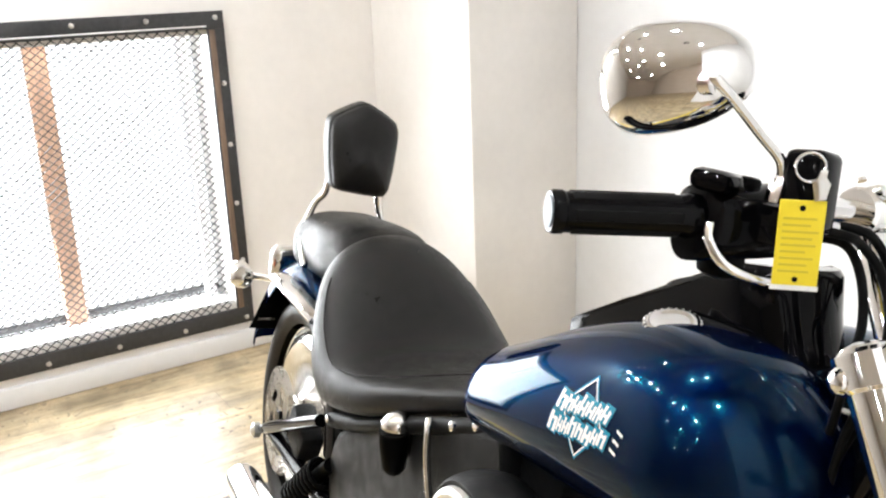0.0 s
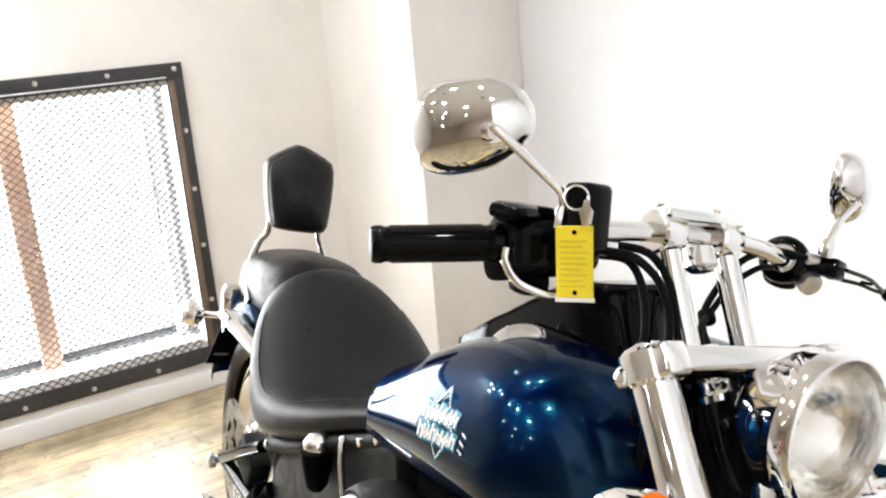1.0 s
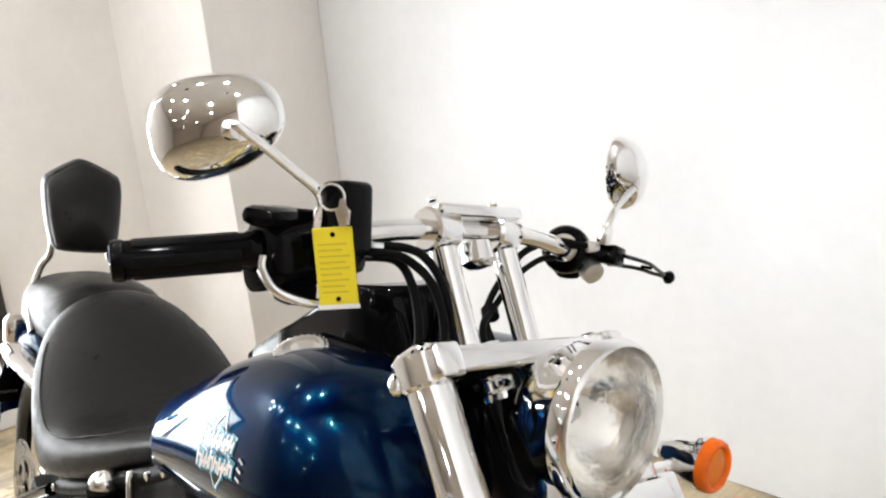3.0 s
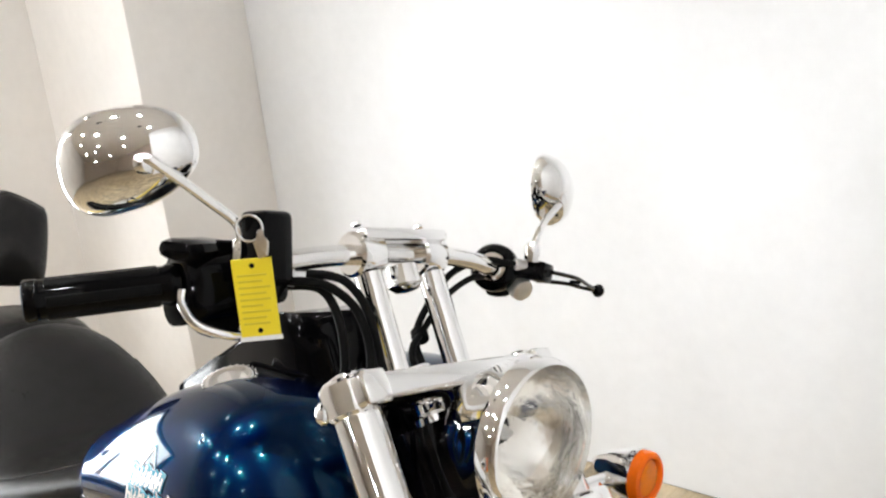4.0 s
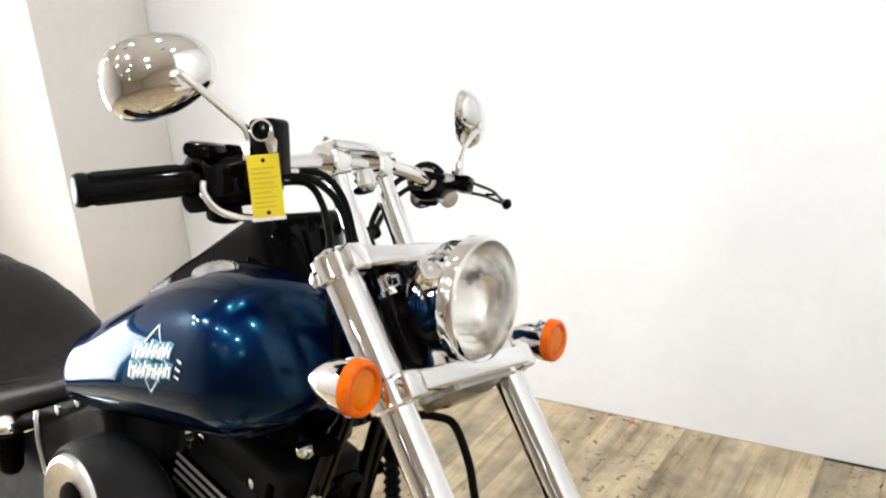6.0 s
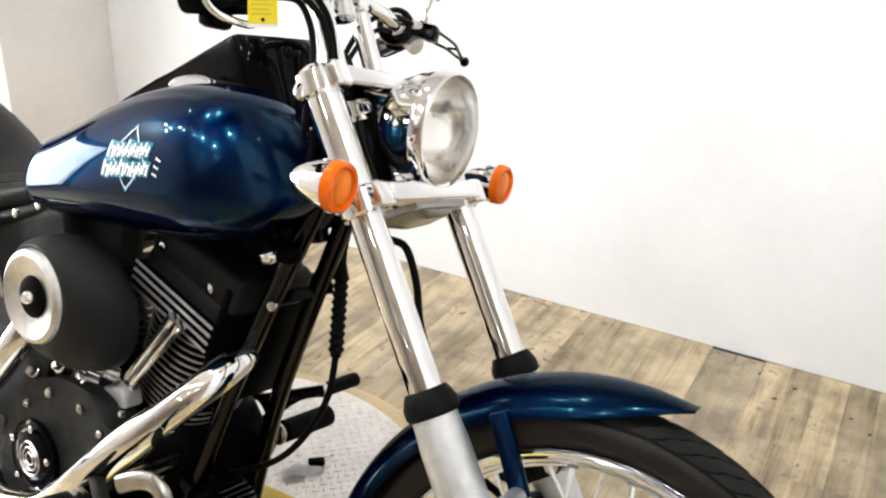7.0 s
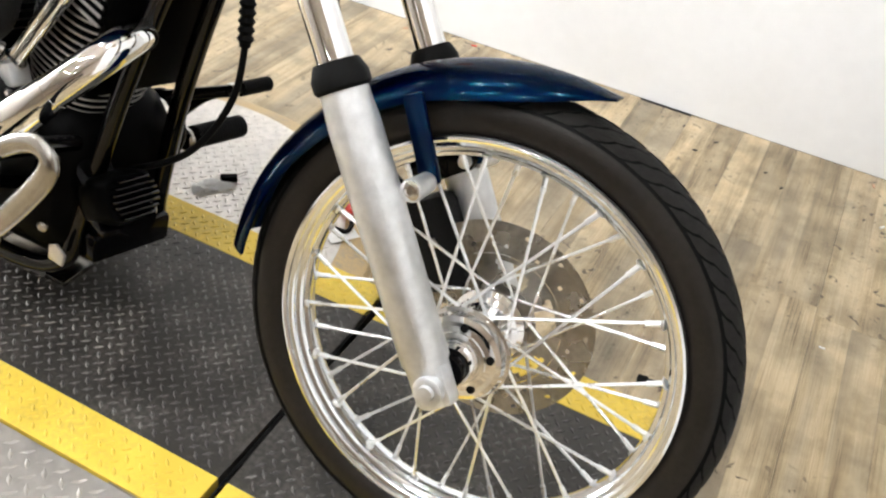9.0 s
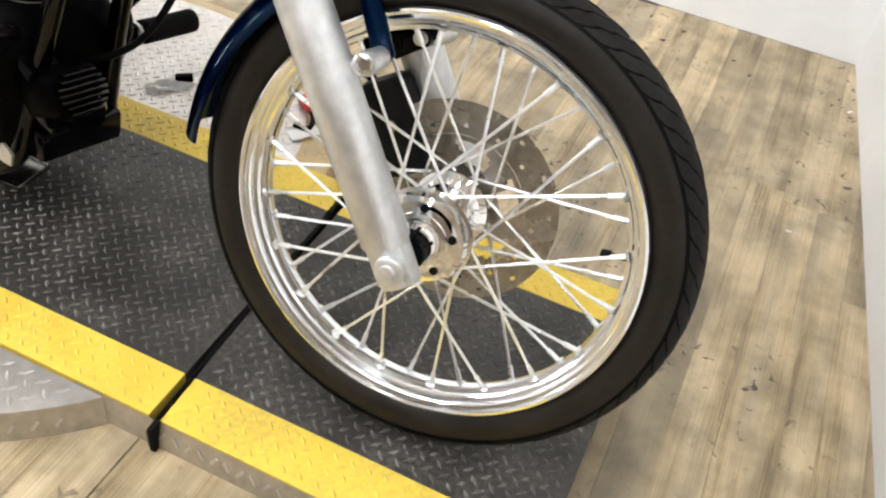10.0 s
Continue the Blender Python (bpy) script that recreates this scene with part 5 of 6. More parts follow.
# dark sheet added in place of the shade over the front fins
bp("front_fin_shroud", box(0.012, 0.19, 0.22, bevel=0.004, m=Matrix.Translation((-0.603, 0.0, 0.555)) @ Matrix.Rotation(radians(15), 4, "Y")), BLACKPLASTICSHADE, "dark sheet added as shade ahead of the front cylinder")
# air cleaner
am = aim((-0.829, -0.095, 0.594), (0.03, -1, 0.0))
bowl = [(-0.128, -0.800, 0.580, 0.070, 0.060), (-0.150, -0.800, 0.580, 0.108, 0.090), (-0.158, -0.800, 0.580, 0.121, 0.099), (-0.175, -0.803, 0.582, 0.124, 0.101), (-0.198, -0.809, 0.586, 0.114, 0.097), (-0.216, -0.816, 0.590, 0.099, 0.089), (-0.227, -0.821, 0.593, 0.086, 0.081), (-0.2315, -0.824, 0.594, 0.077, 0.076), (-0.2305, -0.825, 0.594, 0.070, 0.070), (-0.229, -0.825, 0.594, 0.030, 0.030)]
ac = bp("air_cleaner", loft([[(cx + rx * math.cos(t), y, cz + rz * math.sin(t)) for t in [2 * math.pi * k / 56 for k in range(56)]] for y, cx, cz, rx, rz in bowl]), WRINKLE, "oval black air cleaner cover", 50)
bp("cover_insert", lathe([(0.136, 0.070), (0.143, 0.068), (0.147, 0.061), (0.143, 0.048), (0.138, 0.036), (0.138, 0.030)], am, 56), BRUSHED, "brushed metal cover ring", parent=ac)
bp("cover_centre", lathe([(0.137, 0.032), (0.141, 0.030), (0.144, 0.020), (0.142, 0.0)], am, 32), BLACKPLASTICSHADE, "", parent=ac)
bp("centre_bolt", lathe([(0.142, 0.010), (0.150, 0.009), (0.154, 0.006), (0.153, 0.0)], am, 16), CHROME, "", parent=ac)
bp("intake_bracket", box(0.16, 0.05, 0.09, bevel=0.02, m=Matrix.Translation((-0.86, -0.10, 0.675))), WRINKLE, "black intake backing plate")

# ---- exhaust ----
front_pipe = spline([(-0.63, -0.02, 0.53), (-0.578, -0.05, 0.552), (-0.546, -0.10, 0.560), (-0.550, -0.15, 0.532), (-0.592, -0.19, 0.474), (-0.655, -0.210, 0.402), (-0.76, -0.220, 0.286), (-0.86, -0.215, 0.225), (-1.0, -0.21, 0.185), (-1.36, -0.20, 0.140)], 8)
bp("exhaust_pipe", tube(front_pipe, 0.0235, 20), CHROME, "chrome front exhaust pipe")
bp("heat_shield", tube(front_pipe[30:70], [0.0240 + 0.0045 * min(1, k / 6) for k in range(39)] + [0.024], 24), CHROME, "chrome exhaust heat shield")
rear_pipe = spline([(-0.99, -0.07, 0.52), (-0.955, -0.13, 0.53), (-0.94, -0.175, 0.49), (-0.99, -0.19, 0.41), (-1.07, -0.195, 0.32), (-1.2, -0.19, 0.22), (-1.42, -0.16, 0.12)], 8)
bp("exhaust_pipe", tube(rear_pipe, 0.025, 20), CHROME, "chrome rear exhaust pipe")
for x0, x1, z, y in ((-1.33, -1.91, 0.140, -0.200), (-1.38, -1.76, 0.110, -0.150)):
    L = x0 - x1
    bp("muffler", lathe([(0, 0.0), (0, 0.026), (0.05, 0.040), (0.10, 0.043), (L - 0.02, 0.043), (L, 0.040), (L, 0.034), (L - 0.06, 0.034), (L - 0.06, 0.0)], aim((x0, y, z), (-1, 0, -0.04)), 28), CHROME, "straight chrome muffler")

# ---- oil tank, coil cover, small things on the right ----
oil = [(p.x, p.y) for p in spline([(-1.45, 0.30, 0), (-1.20, 0.28, 0), (-0.96, 0.32, 0), (-0.90, 0.45, 0), (-0.875, 0.695, 0), (-0.96, 0.672, 0), (-1.20, 0.558, 0), (-1.45, 0.450, 0)], 4, True)]
oil_tank = bp("oil_tank", panel(oil, 0.07, xz(-0.085), 0.014), WRINKLE, "dark grey oil tank under the seat", 45)
bp("oil_cap", lathe([(-0.05, 0.0), (-0.05, 0.018), (-0.01, 0.022), (0.002, 0.024), (0.014, 0.021), (0.021, 0.012), (0.023, 0.0)], aim((-1.145, -0.180, 0.600), (0.1, -0.35, 1)), 24), CHROME, "domed chrome oil cap", parent=oil_tank)
bp("cap_shroud", lathe([(0, 0.0), (0, 0.012), (0.01, 0.020), (0.055, 0.025), (0.07, 0.024), (0.07, 0.0)], aim((-1.140, -0.177, 0.525), (0.0, -0.12, 1)), 20), BLACKPLASTICSHADE, "", parent=oil_tank)
bp("seat_rail", tube(spline([(-0.90, -0.135, 0.705), (-1.15, -0.160, 0.600), (-1.30, -0.172, 0.532), (-1.46, -0.165, 0.470)], 6), 0.014, 10), RUBBER, "black seat rail")
for x, y, z in ((-0.931, -0.165, 0.697), (-0.994, -0.165, 0.668), (-1.43, -0.182, 0.485)):
    bp("rail_bolt", lathe([(0, 0.0), (0, 0.007), (0.005, 0.007), (0.008, 0.0)], aim((x, y, z), (0, -1, 0)), 12), CHROME)
bp("hose_clip", tube(spline([(-1.068, -0.166, 0.645), (-1.056, -0.172, 0.634), (-1.045, -0.172, 0.590), (-1.020, -0.166, 0.52)], 6), 0.0055, 10), CHROME, "chrome hose fitting")
coil = []
for k in range(90):
    t = k / 89
    a = 2 * math.pi * 9 * t
    coil.append((-1.66 + 0.16 * t + 0.026 * math.cos(a), -0.155 + 0.026 * math.sin(a), 0.20 + 0.14 * t - 0.02 * math.cos(a)))
bp("spring", tube(coil, 0.005, 8), BLACKPLASTICSHADE, "black coil spring")
bp("shock_body", tube([(-1.70, -0.155, 0.165), (-1.46, -0.155, 0.375)], 0.015, 12), BLACKPLASTICSHADE, "black shock body")
bp("rear_caliper", box(0.11, 0.055, 0.08, bevel=0.014, m=Matrix.Translation((-1.70, -0.130, 0.33)) @ Matrix.Rotation(radians(25), 4, "Y")), WRINKLE, "black rear brake caliper")
bp("top_mount", box(0.05, 0.03, 0.02, bevel=0.005, m=Matrix.Translation((-0.50, -0.075, 0.735))), BLACKPLASTICSHADE, "black engine mount")
bp("mount_bolt", lathe([(0, 0.0), (0, 0.011), (0.010, 0.011), (0.016, 0.006), (0.018, 0.0)], aim((-0.497, -0.098, 0.735), (0.3, -1, 0)), 8), CHROME)

# regulator with fins, at the foot of the down tubes
regm = Matrix.Translation((-0.590, -0.050, 0.300)) @ Matrix.Rotation(radians(-24), 4, "Y")
rings = [[(x, y, z) for y, z in [(0.050 * g * math.copysign(abs(math.cos(t)) ** 0.6, math.cos(t)), 0.038 * g * math.copysign(abs(math.sin(t)) ** 0.6, math.sin(t))) for t in [2 * math.pi * k / 28 for k in range(28)]]] for x, g in ((-0.045, 0.80), (-0.030, 1.0), (0.010, 1.0), (0.022, 0.88), (0.024, 0.5))]
bm = loft(rings)
bm.transform(regm)
# near-black, with the shade beneath the engine put into its colour
reg = bp("regulator", bm, BLACKPLASTICSHADE, "black finned voltage regulator")
for k in range(7):
    bp("regulator_fin", box(0.018, 0.078 - 0.0028 * (k - 3) ** 2, 0.0042, bevel=0.0012, seg=1, m=regm @ Matrix.Translation((0.028, 0, -0.027 + 0.009 * k))), FRAMEGLOSS, "", parent=reg)
bp("regulator_bracket", panel([(-0.655, 0.300), (-0.620, 0.262), (-0.575, 0.248), (-0.568, 0.262), (-0.610, 0.300), (-0.640, 0.345)], 0.060, xz(-0.035), 0.008), BLACKGLOSS, "", parent=reg)
bp("oil_filter", lathe([(0, 0.0), (0, 0.036), (0.07, 0.036), (0.08, 0.030), (0.082, 0.0)], aim((-0.64, -0.02, 0.27), (1, -0.3, 0.05)), 28), BLACKGLOSS, "black oil filter canister")

for x, y, z in ((-0.660, -0.128, 0.240), (-0.645, -0.125, 0.355), (-0.735, -0.150, 0.190)):
    bp("crankcase_bolt", lathe([(0, 0.0), (0, 0.0085), (0.006, 0.0085), (0.009, 0.005), (0.009, 0.0)], aim((x, y, z), (0.35, -1, 0)), 10), PEDALMETAL)
bp("lower_bracket_plate", panel([(-0.655, 0.185), (-0.625, 0.185), (-0.620, 0.205), (-0.640, 0.216), (-0.655, 0.208)], 0.005, xz(-0.118), 0.001), PLATESILVER, "silver bracket at the foot of the engine")
for k in range(9):
    a = math.pi * 2 * k / 18 - 0.9
    bp("filter_fin", box(0.050, 0.0035, 0.006, bevel=0.001, seg=1, m=aim((-0.64, -0.02, 0.27), (1, -0.3, 0.05)) @ Matrix.Rotation(a, 4, "Z") @ Matrix.Translation((0, 0.037, 0.045)) @ Matrix.Rotation(radians(90), 4, "Y")), BLACKGLOSS)
# forward controls
bpd = bp("brake_pedal", tube(spline([(-0.480, -0.318, 0.484), (-0.445, -0.32, 0.506), (-0.415, -0.32, 0.515), (-0.396, -0.32, 0.502), (-0.411, -0.32, 0.470), (-0.477, -0.32, 0.392), (-0.543, -0.32, 0.330)], 7), [0.0065 + 0.0015 * min(1, max(0, (k - 10) / 14)) for k in range(43)], 18, flat=1.75), PEDALMETAL, "dull metal brake pedal arm")
bp("pedal_end", lathe([(-0.012, 0.0), (-0.012, 0.022), (0.010, 0.024), (0.013, 0.021), (0.013, 0.0)], aim((-0.543, -0.32, 0.330), (0, -1, 0)), 20), PEDALMETAL, "", parent=bpd)
bp("pedal_bolt", lathe([(0, 0.0), (0, 0.012), (0.008, 0.012), (0.011, 0.007), (0.011, 0.0)], aim((-0.543, -0.332, 0.330), (0, -1, 0)), 12), STEEL, "", parent=bpd)
bp("pedal_shaft", tube([(-0.60, -0.13, 0.40), (-0.478, -0.315, 0.484)], 0.012, 12), BLACKGLOSS, "", parent=bpd)
bp("pedal_link", tube([(-0.70, -0.20, 0.36), (-0.53, -0.30, 0.415)], 0.011, 10), BLACKPLASTICSHADE, "", parent=bpd)


def foot_peg(p, d, r, L, name, mount):
    d = Vector(d).normalized()
    prof = [(0, 0.0), (0, r * 0.55), (0.02, r * 0.55), (0.02, r)]
    n = int(L / 0.008)
    for k in range(n):
        h = 0.022 + k * (L - 0.03) / n
        prof += [(h, r * 0.9), (h + 0.003, r), (h + 0.006, r)]
    prof += [(L, r), (L + 0.003, r * 0.8), (L + 0.003, 0.0)]
    peg = bp(name, lathe(prof, aim(p, d), 20), RUBBER, "black ribbed rubber foot peg", 30)
    bp("peg_mount", tube([Vector(mount), Vector(p)], 0.010, 10), BLACKGLOSS, "", parent=peg)
    bp("peg_collar", lathe([(-0.004, 0.0), (-0.004, r * 0.85), (0.0, r * 1.02), (0.006, r * 1.02), (0.008, r * 0.8), (0.008, 0.0)], aim(p, d), 20), POLISHED if r < 0.017 else PEDALMETAL, "", parent=peg)


foot_peg((-0.66, -0.245, 0.345), (-0.05, -1, 0.05), 0.021, 0.12, "foot_peg", (-0.70, -0.12, 0.29))
foot_peg((-0.606, 0.165, 0.428), (0, 1, 0), 0.0125, 0.085, "shift_peg", (-0.68, 0.10, 0.40))
foot_peg((-0.726, 0.195, 0.285), (0, 1, 0), 0.021, 0.135, "foot_peg", (-0.75, 0.10, 0.26))
bp("shift_lever", tube(spline([(-0.80, 0.13, 0.30), (-0.72, 0.14, 0.33), (-0.65, 0.15, 0.40), (-0.606, 0.16, 0.428)], 5), 0.008, 10), BLACKGLOSS, "black shift lever")
bp("control_loop", tube(spline([(-0.76, 0.11, 0.28), (-0.75, 0.12, 0.36), (-0.70, 0.12, 0.39), (-0.66, 0.12, 0.34), (-0.68, 0.11, 0.26)], 6), 0.009, 10), BLACKGLOSS, "black control bracket")
bp("side_stand", tube(spline([(-1.02, 0.115, 0.14), (-1.00, 0.20, 0.118), (-0.98, 0.290, 0.094)], 6), [0.012] * 9 + [0.010] * 3 + [0.016], 12), BLACKGLOSS, "black side stand")

# ---- badge on the tank's right side: plain shapes laid on the curve ----

def tank_side_y(x, z):
    hit, place, _, _ = right_tank.ray_cast(Vector((x, -0.6, z)), Vector((0, 1, 0)))
    return place.y if hit else -0.2


bpy.context.view_layer.update()
BX, BZ = -0.656, 0.834


def decal(name, quad, material, lift, n=8):
    """A thin skin over the tank from four corners (along the tank, up), n x n."""
    bm = bmesh.new()
    a, b, c, d = (Vector((q[0], q[1], 0)) for q in quad)
    grid = []
    for i in range(n + 1):
        row = []
        for j in range(n + 1):
            u, v = i / n, j / n
            p = (a * (1 - u) + b * u) * (1 - v) + (d * (1 - u) + c * u) * v
            x, z = BX + p.x, BZ + p.y
            row.append(bm.verts.new((x, tank_side_y(x, z) - lift, z)))
        grid.append(row)
    for i in range(n):
        for j in range(n):
            bm.faces.new((grid[i][j], grid[i + 1][j], grid[i + 1][j + 1], grid[i][j + 1]))
    return part(name, bm, material, right_tank, "", 80)


H, W = 0.045, 0.041
corners = [(0, H), (W, 0), (0, -H), (-W, 0)]
for k in range(4):
    p, q = corners[k], corners[(k + 1) % 4]
    decal("badge_edge", [p, q, (q[0] * 0.93, q[1] * 0.93), (p[0] * 0.93, p[1] * 0.93)], BADGETEAL, 0.0008)
    decal("badge_line", [(p[0] * 0.93, p[1] * 0.93), (q[0] * 0.93, q[1] * 0.93), (q[0] * 0.88, q[1] * 0.88), (p[0] * 0.88, p[1] * 0.88)], BADGEWHITE, 0.0009)
rnd = random.Random(5)
for z, x0, x1 in ((0.0125, -0.049, 0.046), (-0.0125, -0.056, 0.050)):
    x, k = x0, 0
    while x < x1 - 0.004:
        w = 0.0150 if k == 0 else rnd.uniform(0.0085, 0.0125)
        up = 0.0122 if k in (0, 3) else rnd.uniform(0.0070, 0.0088)
        low = 0.0115 if k == 5 else 0.0088
        dz = (x - (x0 + x1) / 2) * 0.24
        lean = 0.0040
        decal("badge_outline", [(x - 0.0022, z - low - 0.0022 + dz), (x + w + 0.0020, z - low - 0.0022 + dz), (x + w + lean + 0.0026, z + up + 0.0022 + dz), (x + lean - 0.0016, z + up + 0.0022 + dz)], BADGETEAL, 0.0010 + 0.00008 * (k % 2), 4)
        e0, e1 = lean * 0.45, lean * 0.62
        mid = rnd.choice((0.1, 0.45, 0.7))
        stroke = w * 0.36
        for quad in (
            [(x, z - low + dz), (x + stroke, z - low + dz), (x + stroke + lean, z + up + dz), (x + lean, z + up + dz)],
            [(x + w - stroke * 0.9, z - low + dz), (x + w, z - low + dz), (x + w + lean * 0.8, z + up * rnd.uniform(0.5, 0.9) + dz), (x + w - stroke * 0.9 + lean * 0.8, z + up * 0.7 + dz)],
            [(x + stroke * 0.6 + e0, z - low * 0.5 + up * mid + dz), (x + w - stroke * 0.5 + e0, z - low * 0.5 + up * mid + dz), (x + w - stroke * 0.5 + e1, z - low * 0.1 + up * mid + dz), (x + stroke * 0.6 + e1, z - low * 0.1 + up * mid + dz)],
        ):
            decal("badge_bar", quad, BADGEWHITE, 0.0018, 3)
        x += w + 0.0016
        k += 1
for k in range(3):
    x, z = 0.060 - 0.002 * k, 0.012 - 0.010 * k
    decal("badge_dash", [(x, z), (x + 0.010, z - 0.002), (x + 0.010, z + 0.001), (x, z + 0.003)], BADGEWHITE, 0.0018, 3)

# ---- key ring and tag hanging at the right control ----
tag = tagged(new("price_tag"), "yellow card tag on a key ring hanging from the handlebar", "tag")
tag.matrix_world = BIKE @ STEER @ Matrix.Translation((-0.4885, -0.2085, 1.078))
base = tag.matrix_world.translation.copy()
tag.matrix_world = Matrix.Translation(base + Vector((0.0115, -0.012, 0))) @ pose(0, 0, 0, 0, 2, 44)
# x runs across the card, y is its thickness, z up; the hole is at the origin
bm = box(0.033, 0.0012, 0.067, (0.0, 0, -0.0275), 0.0005, 1)
part("card", bm, YELLOWTAG, tag, "bright yellow card")
for k in range(9):
    w = (0.024, 0.020, 0.026, 0.022, 0.025, 0.018, 0.024, 0.02, 0.022)[k]
    part("writing_bar", box(w, 0.0004, 0.0018, (-0.013 + w / 2, -0.0009, -0.008 - 0.0052 * k)), INK, tag)
for z in (0.0, -0.056):
    part("card_hole", lathe([(-0.0009, 0.0), (-0.0009, 0.0022), (0.0009, 0.0022), (0.0009, 0.0)], aim((0, 0, z), (0, 1, 0)), 12), RUBBER, tag, "dark punched hole")
part("plastic_sleeve", box(0.035, 0.0006, 0.004, (0, 0, -0.063)), PAPER, tag, "clear sleeve edge")
part("split_ring", tube([(0.002 + 0.0105 * math.cos(a), 0.002 * math.sin(a), 0.031 + 0.0105 * math.sin(a)) for a in [2 * math.pi * k / 28 for k in range(28)]], 0.0011, 8, closed=True), CHROME, tag, "steel split ring")
part("key", panel([(0.004, 0.006), (0.012, 0.008), (0.014, 0.020), (0.010, 0.024), (0.011, 0.030), (0.006, 0.030), (0.005, 0.024), (0.001, 0.020)], 0.002, Matrix.Translation((0.003, -0.002, 0.0)) @ XZ, 0.0005), POLISHED, tag, "steel key")

# ---- the window: opening, guard frame with bolts, timber post, wire mesh, white daylight outside ----
y0, y1, z0, z1 = WIN
win = tagged(new("window_1"), "wide window behind a bolted dark steel mesh guard", "window", kind="structure")
win.matrix_world = Matrix.Translation((WX, 0, 0))
FW = 0.062
part("guard_frame_top", box(0.012, y1 - y0, FW, (0.012, (y0 + y1) / 2, z1 - FW / 2), 0.002), FRAMEDARK, win)
part("guard_frame_bottom", box(0.012, y1 - y0, FW, (0.012, (y0 + y1) / 2, z0 + FW / 2), 0.002), FRAMEDARK, win)
for y in (y0 + FW / 2, y1 - FW / 2):
    part("guard_frame_side", box(0.012, FW, z1 - z0 - 2 * FW, (0.012, y, (z0 + z1) / 2), 0.002), FRAMEDARK, win)
part("window_casing", box(0.010, 0.020, z1 - z0 - 0.128, (0.017, y1 - FW + 0.016, (z0 + z1) / 2), 0.002), DARKTIMBER, win, "brown timber strip in the guard frame")
part("sill_rail", box(0.03, y1 - y0 - 0.14, 0.022, (-0.155, (y0 + y1) / 2, z0 + 0.112), 0.004), FRAMEDARK, win, "grey rail at the foot of the glass")
part("frame_line", box(0.003, y1 - y0 - 0.13, 0.005, (0.0195, (y0 + y1) / 2, z1 - FW + 0.012)), WALL, win, "white line along the guard frame")
part("window_sill", box(0.16, y1 - y0 - 0.13, 0.02, (-0.085, (y0 + y1) / 2, z0 + 0.083), 0.003), WALL, win, "white painted sill")
part("window_post", box(0.05, 0.07, z1 - z0 - 0.13, (-0.14, -0.055, (z0 + z1) / 2), 0.004), WOODPOST, win, "red-brown timber post")
part("window_frame_white", box(0.05, 0.035, z1 - z0 - 0.13, (-0.13, y1 - FW - 0.05, (z0 + z1) / 2), 0.004), WALL, win, "white inner frame")
pane = part("pane", box(0.005, y1 - y0 - 0.13, z1 - z0 - 0.13, (-0.17, (y0 + y1) / 2, (z0 + z1) / 2)), clear_glass("window_glass"), win, "clear glass pane")
pane.visible_shadow = False
for k in range(6):
    y = y0 + 0.03 + k * (y1 - y0 - 0.06) / 5
    for z in (z0 + 0.022, z1 - 0.022):
        part("guard_bolt", lathe([(0, 0.0), (0, 0.009), (0.004, 0.0085), (0.006, 0.005), (0.0065, 0.0)], aim((0.018, y, z), (1, 0, 0)), 12), STEEL, win)
for k in range(1, 5):
    z = z0 + 0.03 + k * (z1 - z0 - 0.06) / 5
    part("guard_bolt", lathe([(0, 0.0), (0, 0.009), (0.004, 0.0085), (0.006, 0.005), (0.0065, 0.0)], aim((0.018, y1 - 0.022, z), (1, 0, 0)), 12), STEEL, win)
# expanded metal: diamonds of flat strands
verts, faces = [], []
DW, DH, SW = 0.034, 0.0135, 0.0020


def strand(a, b):
    k = len(verts)
    for (y, z), dz in ((a, -SW), (b, -SW), (b, SW), (a, SW)):
        verts.append((0.002, y, z + dz))
    for (y, z), dz in ((a, -SW), (b, -SW), (b, SW), (a, SW)):
        verts.append((-0.002, y, z + dz))
    faces.extend(((k, k + 1, k + 2, k + 3), (k + 7, k + 6, k + 5, k + 4), (k + 3, k + 2, k + 6, k + 7), (k, k + 4, k + 5, k + 1)))


rows, cols = int((z1 - z0 - 0.1) / DH), int((y1 - y0 - 0.1) / DW)
for i in range(rows):
    for j in range(cols * 2):
        a = (y0 + 0.05 + j * DW / 2, z0 + 0.05 + (i + ((i + j) % 2)) * DH)
        b = (y0 + 0.05 + (j + 1) * DW / 2, z0 + 0.05 + (i + ((i + j + 1) % 2)) * DH)
        strand(a, b)
me = bpy.data.meshes.new("wire_mesh")
me.from_pydata(verts, [], faces)
me.materials.append(MESHDARK)
wm = new("wire_mesh", me)
wm.parent = win
tagged(wm, "dark expanded metal mesh", kind="stuff")
structure("backdrop", box(0.02, 5.0, 4.0, (WX - 1.6, -0.1, 1.2)), GLOW, "white overcast daylight outside the window", "backdrop")

# ---- the lift ----
PLATEWORN = mat("worn_silver_plate", (0.46, 0.41, 0.33), 0.42, 0.55, grain=0.15, scale=60, wear=0.2)
# worn rim; its tan is the wood floor's reflection put into the colour
TANREFLECT = worn_metal("worn_floor_tinted_rim", (0.56, 0.41, 0.205), (0.40, 0.325, 0.225), 0.45)
LT = 0.1120  # height of its deck
LX0, LX1, LY0, LY1, YS = -2.05, 0.277, -0.2424, 0.336, 0.083
SEAM = -0.2700
lift = tagged(new("motorcycle_lift"), "low black tread plate lift with yellow painted edges", "lift")
lift.matrix_world = Matrix.Translation((0, 0, 0))
